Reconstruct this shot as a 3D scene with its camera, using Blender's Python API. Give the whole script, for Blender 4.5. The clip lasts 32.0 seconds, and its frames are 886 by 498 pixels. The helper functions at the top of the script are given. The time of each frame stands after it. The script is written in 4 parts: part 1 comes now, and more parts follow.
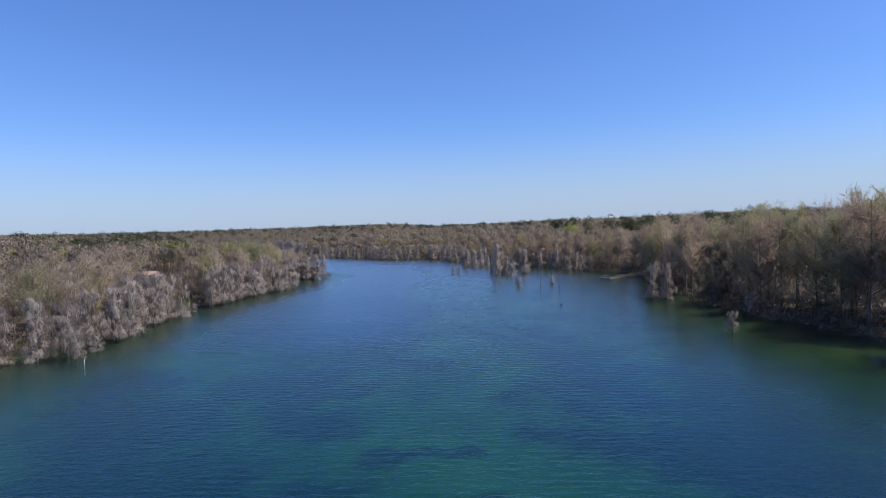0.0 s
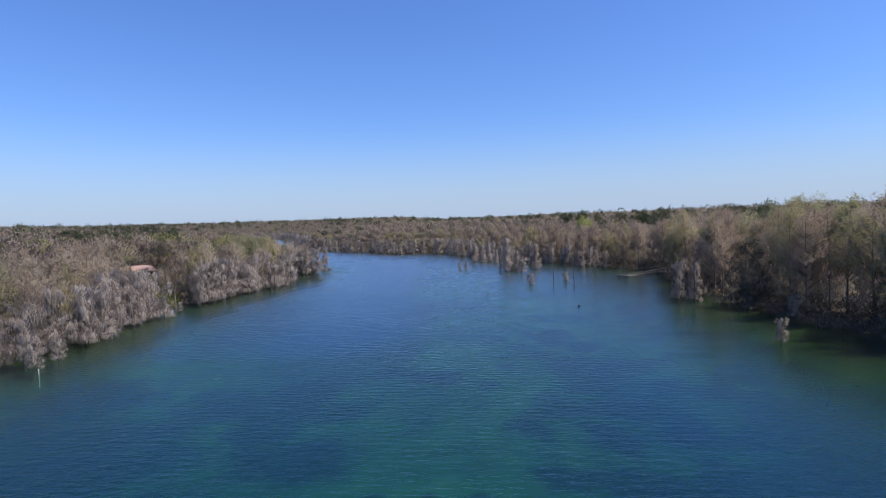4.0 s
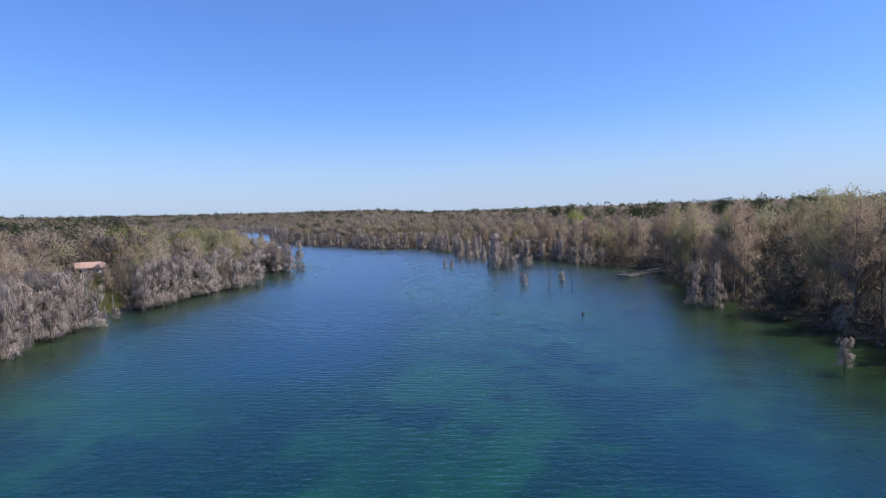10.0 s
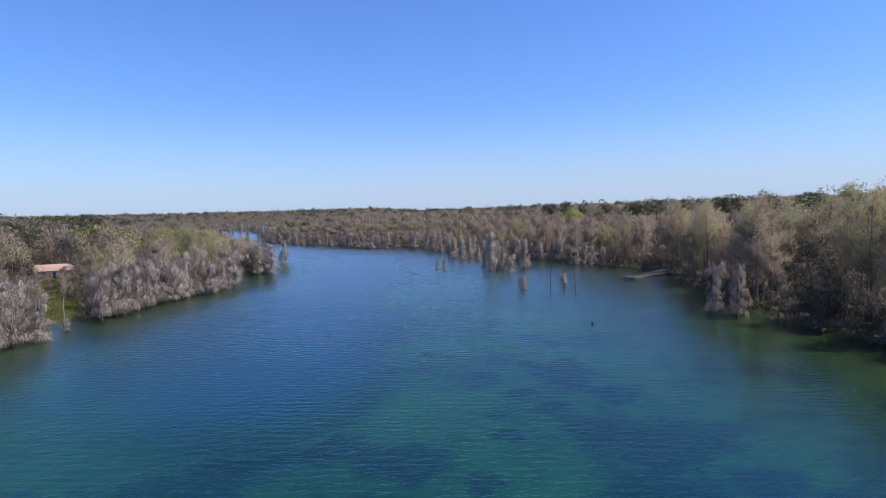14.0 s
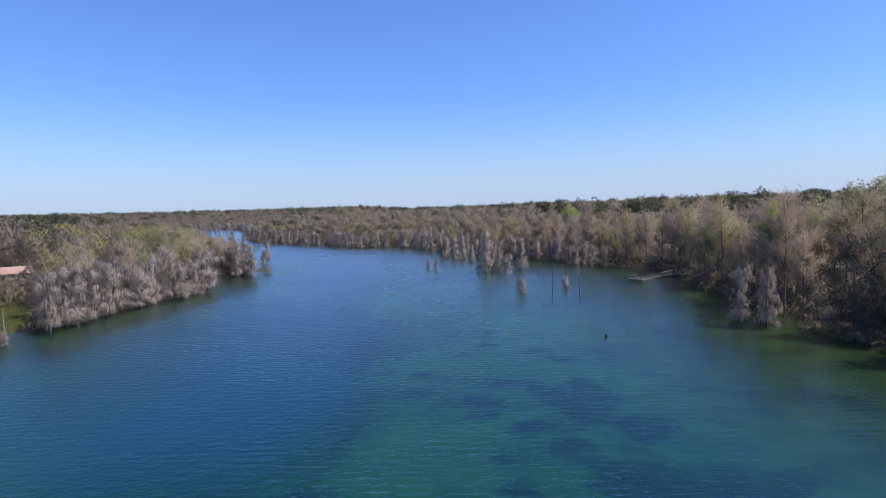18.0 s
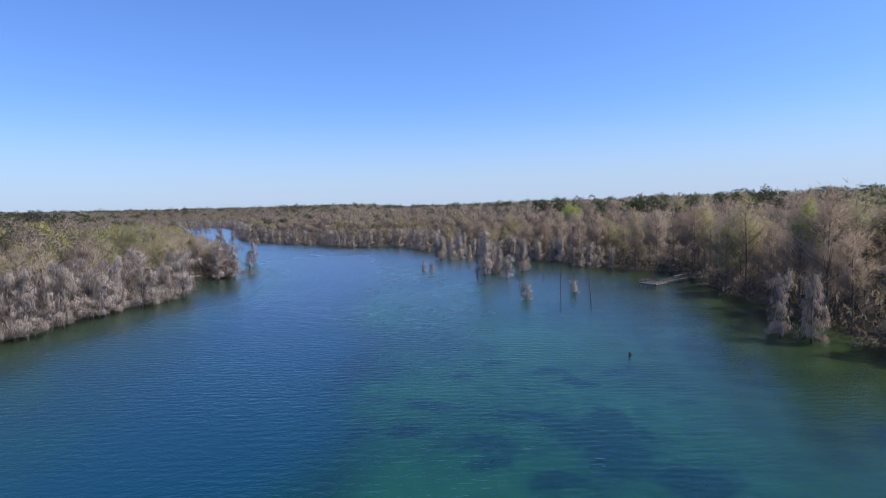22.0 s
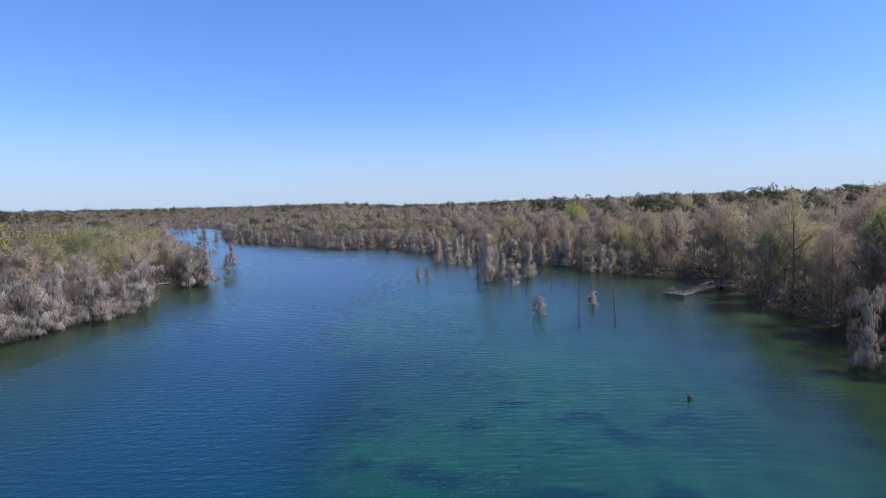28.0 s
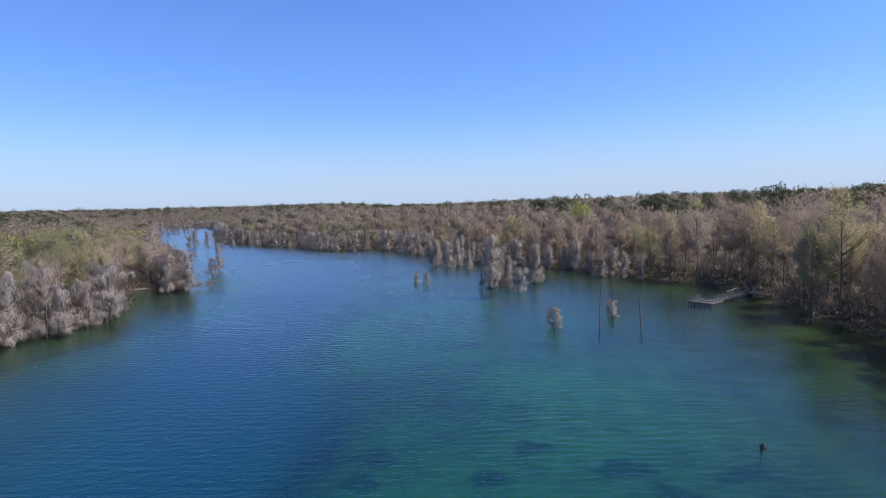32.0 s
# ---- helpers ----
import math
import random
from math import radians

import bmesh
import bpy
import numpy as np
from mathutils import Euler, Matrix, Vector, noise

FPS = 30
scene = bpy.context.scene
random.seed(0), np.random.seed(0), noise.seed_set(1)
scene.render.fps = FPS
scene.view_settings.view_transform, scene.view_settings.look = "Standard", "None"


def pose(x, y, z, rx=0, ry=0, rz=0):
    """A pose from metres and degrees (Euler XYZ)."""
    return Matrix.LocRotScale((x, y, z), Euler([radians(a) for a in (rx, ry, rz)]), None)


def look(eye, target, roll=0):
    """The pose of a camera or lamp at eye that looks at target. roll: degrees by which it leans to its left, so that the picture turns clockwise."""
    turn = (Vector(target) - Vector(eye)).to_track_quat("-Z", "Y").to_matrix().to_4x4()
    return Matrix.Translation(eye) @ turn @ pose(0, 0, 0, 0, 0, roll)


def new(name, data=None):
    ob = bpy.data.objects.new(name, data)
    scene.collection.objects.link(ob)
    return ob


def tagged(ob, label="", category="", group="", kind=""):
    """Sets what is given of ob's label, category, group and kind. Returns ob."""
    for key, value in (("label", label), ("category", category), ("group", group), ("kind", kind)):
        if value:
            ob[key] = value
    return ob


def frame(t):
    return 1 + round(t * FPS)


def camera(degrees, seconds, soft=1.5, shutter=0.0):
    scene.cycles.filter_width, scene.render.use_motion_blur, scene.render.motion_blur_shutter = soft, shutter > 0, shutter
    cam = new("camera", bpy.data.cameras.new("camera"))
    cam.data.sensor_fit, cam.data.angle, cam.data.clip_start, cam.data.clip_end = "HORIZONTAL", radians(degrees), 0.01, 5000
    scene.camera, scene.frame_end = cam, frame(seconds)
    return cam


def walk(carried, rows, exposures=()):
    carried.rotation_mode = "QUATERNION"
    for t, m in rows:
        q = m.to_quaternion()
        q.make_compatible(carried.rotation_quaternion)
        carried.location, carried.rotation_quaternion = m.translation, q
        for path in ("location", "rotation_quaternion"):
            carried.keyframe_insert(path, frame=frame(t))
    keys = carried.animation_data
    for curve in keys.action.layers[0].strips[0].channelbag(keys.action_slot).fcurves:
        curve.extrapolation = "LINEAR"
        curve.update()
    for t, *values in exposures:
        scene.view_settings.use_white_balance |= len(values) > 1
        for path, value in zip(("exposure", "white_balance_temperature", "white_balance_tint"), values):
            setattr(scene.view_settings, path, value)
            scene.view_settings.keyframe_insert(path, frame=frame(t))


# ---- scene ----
cam = camera(78.0, 32.0, soft=0.9)
PATH = [
    (0, (0.043, -5.415, 20.82), (0.02, -3.417, 20.748), -2.0),
    (1, (0.038, -1.954, 20.886), (0.003, 0.044, 20.806), -1.8),
    (2, (-0.045, 1.305, 20.874), (-0.093, 3.303, 20.788), -1.8),
    (3, (0.066, 4.286, 20.823), (0.015, 6.283, 20.732), -1.8),
    (6, (0.039, 13.169, 20.904), (0.005, 15.166, 20.795), -1.6),
    (7, (0.05, 16.3, 20.933), (0.027, 18.297, 20.818), -1.4),
    (8, (0.048, 19.456, 20.95), (0.035, 21.453, 20.833), -1.4),
    (9, (0.05, 22.674, 20.96), (0.047, 24.671, 20.842), -1.5),
    (10, (0.007, 26.057, 20.969), (0.015, 28.053, 20.846), -1.5),
    (11, (0.114, 29.412, 20.955), (0.129, 31.408, 20.831), -1.5),
    (12, (0.26, 32.68, 20.917), (0.278, 34.676, 20.79), -1.6),
    (13, (0.294, 35.849, 20.83), (0.319, 37.845, 20.701), -1.6),
    (14, (0.274, 39.065, 20.838), (0.308, 41.06, 20.708), -1.6),
    (17, (0.22, 48.427, 20.749), (0.281, 50.421, 20.612), -1.6),
    (18, (0.227, 51.493, 20.712), (0.294, 53.487, 20.574), -1.7),
    (19, (0.288, 54.617, 20.745), (0.359, 56.61, 20.604), -1.6),
    (20, (0.3, 57.72, 20.752), (0.376, 59.713, 20.609), -1.6),
    (21, (0.317, 60.811, 20.77), (0.397, 62.805, 20.626), -1.7),
    (22, (0.23, 63.876, 20.738), (0.315, 65.869, 20.593), -1.6),
    (23, (0.157, 66.858, 20.768), (0.247, 68.851, 20.623), -1.6),
    (24, (0.141, 69.837, 20.795), (0.237, 71.83, 20.649), -1.7),
    (25, (0.026, 72.81, 20.744), (0.128, 74.802, 20.597), -1.6),
    (28, (-0.084, 81.578, 20.897), (0.027, 83.57, 20.749), -1.6),
    (29, (-0.381, 84.644, 20.831), (-0.265, 86.635, 20.681), -1.7),
    (30, (-0.452, 87.668, 20.834), (-0.333, 89.659, 20.685), -1.7),
    (31, (-0.343, 90.638, 20.856), (-0.224, 92.629, 20.709), -1.7),
    (32, (-0.379, 93.833, 20.859), (-0.256, 95.823, 20.71), -1.6),
]
walk(cam, [(t, look(eye, target, roll)) for t, eye, target, roll in PATH], [(0, -0.13), (6, -0.02), (14, 0.05), (32, 0.1)])

# ---- world, sun ----
SUN_EL, SUN_AZ = radians(57), radians(106)  # azimuth clockwise from +y
world = bpy.data.worlds.new("sky")
scene.world = world
world.use_nodes = True
wn = world.node_tree
sky = wn.nodes.new("ShaderNodeTexSky")
sky.sky_type, sky.sun_disc = "NISHITA", False
sky.sun_elevation, sky.sun_rotation = SUN_EL, SUN_AZ
sky.air_density, sky.dust_density, sky.ozone_density, sky.altitude = 1.25, 0.5, 2.5, 0
tint = wn.nodes.new("ShaderNodeMix")
tint.data_type, tint.blend_type = "RGBA", "MULTIPLY"
tint.inputs[0].default_value, tint.inputs[7].default_value = 1.0, (0.575, 0.81, 1.37, 1)
wn.links.new(sky.outputs[0], tint.inputs[6])
# the air whitens towards the horizon all round
coord, split = wn.nodes.new("ShaderNodeTexCoord"), wn.nodes.new("ShaderNodeSeparateXYZ")
wn.links.new(coord.outputs["Generated"], split.inputs[0])
low_air = wn.nodes.new("ShaderNodeMapRange")
low_air.interpolation_type = "SMOOTHERSTEP"
low_air.inputs[1].default_value, low_air.inputs[2].default_value, low_air.inputs[3].default_value, low_air.inputs[4].default_value = -0.05, 0.21, 0.82, 0.0
wn.links.new(split.outputs[2], low_air.inputs[0])
pale = wn.nodes.new("ShaderNodeMix")
pale.data_type = "RGBA"
pale.inputs[7].default_value = (3.85, 4.75, 6.5, 1)
wn.links.new(low_air.outputs[0], pale.inputs[0])
wn.links.new(tint.outputs[2], pale.inputs[6])
wn.links.new(pale.outputs[2], wn.nodes["Background"].inputs[0])
wn.nodes["Background"].inputs[1].default_value = 0.13
sun = new("sun", bpy.data.lights.new("sun", "SUN"))
sun.data.energy, sun.data.angle, sun.data.color = 5.0, radians(0.53), (1.0, 0.94, 0.86)
toward = Vector((math.sin(SUN_AZ) * math.cos(SUN_EL), math.cos(SUN_AZ) * math.cos(SUN_EL), math.sin(SUN_EL)))
sun.matrix_world = look(toward * 200, (0, 0, 0))


# ---- materials ----
def nodes_of(name):
    m = bpy.data.materials.new(name)
    m.use_nodes = True
    t = m.node_tree
    return m, t, t.nodes["Principled BSDF"]


def ramp(t, src, stops):
    r = t.nodes.new("ShaderNodeValToRGB")
    els = r.color_ramp.elements
    while len(els) < len(stops):
        els.new(0.5)
    for e, (p, c) in zip(els, stops):
        e.position, e.color = p, (*c, 1)
    t.links.new(src, r.inputs[0])
    return r.outputs[0]


def math_node(t, op, a, b):
    n = t.nodes.new("ShaderNodeMath")
    n.operation = op
    for i, v in enumerate((a, b)):
        if isinstance(v, (int, float)):
            n.inputs[i].default_value = v
        else:
            t.links.new(v, n.inputs[i])
    return n.outputs[0]


def noise_node(t, scale, detail=3.0, vec=None, rough=0.55):
    n = t.nodes.new("ShaderNodeTexNoise")
    n.inputs["Scale"].default_value, n.inputs["Detail"].default_value, n.inputs["Roughness"].default_value = scale, detail, rough
    if vec is not None:
        t.links.new(vec, n.inputs["Vector"])
    return n.outputs["Fac"]


def position(t):
    return t.nodes.new("ShaderNodeNewGeometry").outputs["Position"]


def mix_color(t, fac, a, b, mode="MIX"):
    n = t.nodes.new("ShaderNodeMix")
    n.data_type, n.blend_type = "RGBA", mode
    for key, v in ((0, fac), (6, a), (7, b)):
        if isinstance(v, (int, float)):
            n.inputs[key].default_value = v
        elif isinstance(v, tuple):
            n.inputs[key].default_value = (*v, 1)
        else:
            t.links.new(v, n.inputs[key])
    return n.outputs[2]


def foliage(name, stops, patch=0.07, rough=0.9, through_light=0.0, single=True):
    """Twigs, leaves or moss: every piece and every tree has its own shade."""
    m, t, p = nodes_of(name)
    geo = t.nodes.new("ShaderNodeNewGeometry")
    island = geo.outputs["Random Per Island"]
    if single:
        own = t.nodes.new("ShaderNodeObjectInfo").outputs["Random"]
    else:
        each = t.nodes.new("ShaderNodeAttribute")
        each.attribute_name = "tree_shade"
        own = each.outputs["Fac"]
    v = math_node(t, "ADD", math_node(t, "MULTIPLY", island, 0.16), math_node(t, "ADD", math_node(t, "MULTIPLY", own, 0.62), 0.11))
    mp = t.nodes.new("ShaderNodeMapping")
    mp.inputs["Scale"].default_value = (1, 1, 0.4)
    t.links.new(geo.outputs["Position"], mp.inputs[0])
    v = math_node(t, "ADD", v, math_node(t, "MULTIPLY", math_node(t, "SUBTRACT", noise_node(t, 2.6, 4.0, mp.outputs[0], 0.75), 0.5), 0.25))
    c = ramp(t, v, stops)
    t.links.new(c, p.inputs["Base Color"])
    p.inputs["Roughness"].default_value = rough
    p.inputs["Specular IOR Level"].default_value = 0.2
    if through_light:
        tr = t.nodes.new("ShaderNodeBsdfTranslucent")
        t.links.new(c, tr.inputs[0])
        mx = t.nodes.new("ShaderNodeMixShader")
        mx.inputs[0].default_value = through_light
        t.links.new(p.outputs[0], mx.inputs[1])
        t.links.new(tr.outputs[0], mx.inputs[2])
        t.links.new(mx.outputs[0], t.nodes["Material Output"].inputs[0])
    return m


def rough_mat(name, stops, scale=3.0, stretch=(1, 1, 1), rough=0.85, bump=0.0, fine=25.0, metal=0.0):
    """A weathered surface: broad stains and fine grain, with relief."""
    m, t, p = nodes_of(name)
    tc = t.nodes.new("ShaderNodeTexCoord")
    mp = t.nodes.new("ShaderNodeMapping")
    mp.inputs["Scale"].default_value = stretch
    t.links.new(tc.outputs["Object"], mp.inputs[0])
    a, b = noise_node(t, scale, 4.0, mp.outputs[0]), noise_node(t, fine, 2.0, mp.outputs[0])
    v = math_node(t, "ADD", math_node(t, "MULTIPLY", a, 0.65), math_node(t, "MULTIPLY", b, 0.35))
    t.links.new(ramp(t, v, stops), p.inputs["Base Color"])
    p.inputs["Roughness"].default_value, p.inputs["Metallic"].default_value = rough, metal
    if bump:
        bn = t.nodes.new("ShaderNodeBump")
        bn.inputs["Strength"].default_value, bn.inputs["Distance"].default_value = bump, 0.03
        t.links.new(v, bn.inputs["Height"])
        t.links.new(bn.outputs[0], p.inputs["Normal"])
    return m


M_TWIG = foliage("bare_twigs", [(0.0, (0.231, 0.175, 0.133)), (0.35, (0.306, 0.235, 0.181)), (0.65, (0.345, 0.272, 0.205)), (1.0, (0.408, 0.328, 0.275))], through_light=0.42)
# the bare twigs again in a lighter colour, to brighten the sunlit left bank
M_TWIG_LIT = foliage("lit_bare_twigs", [(0.0, (0.3, 0.237, 0.178)), (0.35, (0.395, 0.317, 0.24)), (0.65, (0.445, 0.365, 0.27)), (1.0, (0.52, 0.435, 0.355))], through_light=0.42)
M_TWIG_OLIVE = foliage("budding_twigs", [(0.0, (0.272, 0.226, 0.135)), (0.5, (0.348, 0.304, 0.168)), (1.0, (0.424, 0.38, 0.217))], through_light=0.42)
M_MOSS = foliage("hanging_moss", [(0.0, (0.294, 0.245, 0.211)), (0.5, (0.413, 0.348, 0.302)), (1.0, (0.537, 0.464, 0.412))], through_light=0.3)
M_LEAF = foliage("spring_leaves", [(0.0, (0.215, 0.222, 0.112)), (0.5, (0.285, 0.288, 0.15)), (1.0, (0.36, 0.355, 0.19))], through_light=0.5)
M_LIME = foliage("lime_leaves", [(0.0, (0.24, 0.29, 0.065)), (0.5, (0.31, 0.36, 0.09)), (1.0, (0.39, 0.42, 0.13))], through_light=0.5)
M_NEEDLE = foliage("pine_needles", [(0.0, (0.025, 0.038, 0.02)), (0.5, (0.05, 0.07, 0.032)), (1.0, (0.085, 0.105, 0.05))], through_light=0.1)
M_EVERGREEN = foliage("evergreen_leaves", [(0.0, (0.03, 0.035, 0.03)), (0.5, (0.055, 0.06, 0.048)), (1.0, (0.09, 0.095, 0.075))], rough=0.6)
M_FAR_BARE = foliage("far_bare_crowns", [(0.0, (0.205, 0.159, 0.125)), (0.35, (0.261, 0.206, 0.164)), (0.6, (0.307, 0.251, 0.19)), (0.75, (0.307, 0.268, 0.182)), (1.0, (0.368, 0.307, 0.256))], 0.05, single=False, through_light=0.42)
M_FAR_LEAF = foliage("far_leafing_crowns", [(0.0, (0.216, 0.198, 0.084)), (0.5, (0.294, 0.282, 0.108)), (1.0, (0.384, 0.36, 0.15))], 0.05, through_light=0.4, single=False)
M_FAR_PINE = foliage("far_pine_crowns", [(0.0, (0.035, 0.043, 0.025)), (0.5, (0.06, 0.07, 0.038)), (1.0, (0.095, 0.105, 0.055))], 0.05, single=False)
M_SHRUB = foliage("shrub_twigs", [(0.0, (0.085, 0.07, 0.055)), (0.5, (0.15, 0.125, 0.095)), (1.0, (0.225, 0.19, 0.145))], 0.12, single=False, through_light=0.15)
M_GRASS = foliage("bank_grass", [(0.0, (0.13, 0.14, 0.05)), (0.5, (0.21, 0.215, 0.075)), (1.0, (0.31, 0.30, 0.115))], 0.2, through_light=0.2, single=False)
M_BARK = rough_mat("grey_bark", [(0.3, (0.075, 0.06, 0.05)), (0.55, (0.14, 0.115, 0.098)), (0.8, (0.24, 0.205, 0.18))], 1.5, (1, 1, 0.25), 0.9, 0.5)
M_PINE_BARK = rough_mat("pine_bark", [(0.3, (0.09, 0.06, 0.045)), (0.7, (0.20, 0.13, 0.09))], 1.5, (1, 1, 0.3), 0.9, 0.5)
M_SNAG = rough_mat("weathered_snag_wood", [(0.3, (0.06, 0.055, 0.05)), (0.6, (0.13, 0.12, 0.115)), (0.85, (0.22, 0.21, 0.20))], 2.0, (1, 1, 0.2), 0.85, 0.4)
M_LOG = rough_mat("bleached_log_wood", [(0.3, (0.24, 0.21, 0.18)), (0.6, (0.36, 0.32, 0.28)), (0.85, (0.48, 0.44, 0.39))], 2.0, (0.3, 1, 1), 0.85, 0.4)
# weathered boards, coloured darker to stand in for tree shade over the pier
M_PLANK = rough_mat("weathered_shaded_planks", [(0.3, (0.055, 0.048, 0.043)), (0.6, (0.082, 0.075, 0.068)), (0.85, (0.12, 0.112, 0.104))], 1.5, (1, 6, 1), 0.8, 0.3)
M_POST = rough_mat("weathered_posts", [(0.3, (0.14, 0.12, 0.105)), (0.6, (0.22, 0.20, 0.18)), (0.85, (0.31, 0.29, 0.265))], 2.0, (1, 1, 0.3), 0.8, 0.3)
M_ROOF = rough_mat("pink_roof_shingles", [(0.3, (0.36, 0.22, 0.18)), (0.6, (0.46, 0.30, 0.25)), (0.85, (0.55, 0.38, 0.33))], 0.8, (1, 1, 1), 0.8, 0.3, 6.0)
M_SIDING = rough_mat("white_siding", [(0.3, (0.58, 0.56, 0.52)), (0.7, (0.74, 0.73, 0.70))], 1.0, (0.3, 0.3, 2), 0.6, 0.1)
M_WHITE = rough_mat("white_paint", [(0.3, (0.66, 0.65, 0.62)), (0.7, (0.80, 0.79, 0.77))], 3.0, rough=0.5)
M_DARK_TIMBER = rough_mat("dark_timber", [(0.3, (0.02, 0.017, 0.015)), (0.7, (0.05, 0.043, 0.037))], 2.0, rough=0.8)
M_WEED = rough_mat("water_weed", [(0.25, (0.02, 0.03, 0.03)), (0.5, (0.035, 0.055, 0.045)), (0.8, (0.08, 0.12, 0.07))], 0.25, (1, 1, 1), 0.9, 0.6, 1.2)
M_PANE, _t, _p = nodes_of("window_glass")
_p.inputs["Base Color"].default_value, _p.inputs["Roughness"].default_value = (0.03, 0.035, 0.04, 1), 0.05


def ground_material():
    m, t, p = nodes_of("litter_and_river_bed")
    pos = position(t)
    sep = t.nodes.new("ShaderNodeSeparateXYZ")
    t.links.new(pos, sep.inputs[0])
    litter = ramp(t, math_node(t, "ADD", math_node(t, "MULTIPLY", noise_node(t, 0.15, 4, pos), 0.6), math_node(t, "MULTIPLY", noise_node(t, 2.5, 3, pos), 0.4)),
                  [(0.3, (0.055, 0.042, 0.03)), (0.5, (0.105, 0.083, 0.058)), (0.7, (0.17, 0.145, 0.09))])
    sand = ramp(t, math_node(t, "ADD", math_node(t, "MULTIPLY", noise_node(t, 0.035, 4, pos, 0.6), 0.7), math_node(t, "MULTIPLY", noise_node(t, 0.3, 4, pos, 0.65), 0.3)),
                [(0.34, (0.036, 0.0486, 0.0324)), (0.44, (0.0828, 0.103, 0.0558)), (0.56, (0.131, 0.157, 0.0774)), (0.7, (0.184, 0.211, 0.108))])
    cover = t.nodes.new("ShaderNodeAttribute")
    cover.attribute_name = "weed"
    patchy = t.nodes.new("ShaderNodeMapRange")
    patchy.inputs[1].default_value, patchy.inputs[2].default_value = 0.35, 0.75
    t.links.new(math_node(t, "ADD", math_node(t, "MULTIPLY", cover.outputs["Fac"], 0.75), math_node(t, "MULTIPLY", math_node(t, "SUBTRACT", noise_node(t, 0.45, 5, pos, 0.7), 0.45), 1.7)), patchy.inputs[0])
    sand = mix_color(t, math_node(t, "MULTIPLY", math_node(t, "MULTIPLY", patchy.outputs[0], cover.outputs["Fac"]), 0.72), sand, (0.016, 0.024, 0.022))
    shallow = t.nodes.new("ShaderNodeMapRange")
    shallow.inputs[1].default_value, shallow.inputs[2].default_value = -2.9, -1.5
    t.links.new(sep.outputs[2], shallow.inputs[0])
    # green bed growth, its tone browned and darkened for the bank trees' shade and reflection
    algae_and_shade = ramp(t, noise_node(t, 0.12, 4, pos, 0.65), [(0.35, (0.026, 0.032, 0.014)), (0.5, (0.042, 0.049, 0.02)), (0.65, (0.06, 0.067, 0.028))])
    sand = mix_color(t, shallow.outputs[0], sand, algae_and_shade)
    wet = t.nodes.new("ShaderNodeMapRange")
    wet.inputs[1].default_value, wet.inputs[2].default_value = -0.5, 0.1
    t.links.new(sep.outputs[2], wet.inputs[0])
    t.links.new(mix_color(t, wet.outputs[0], sand, litter), p.inputs["Base Color"])
    p.inputs["Roughness"].default_value = 0.95
    p.inputs["Specular IOR Level"].default_value = 0.1
    return m


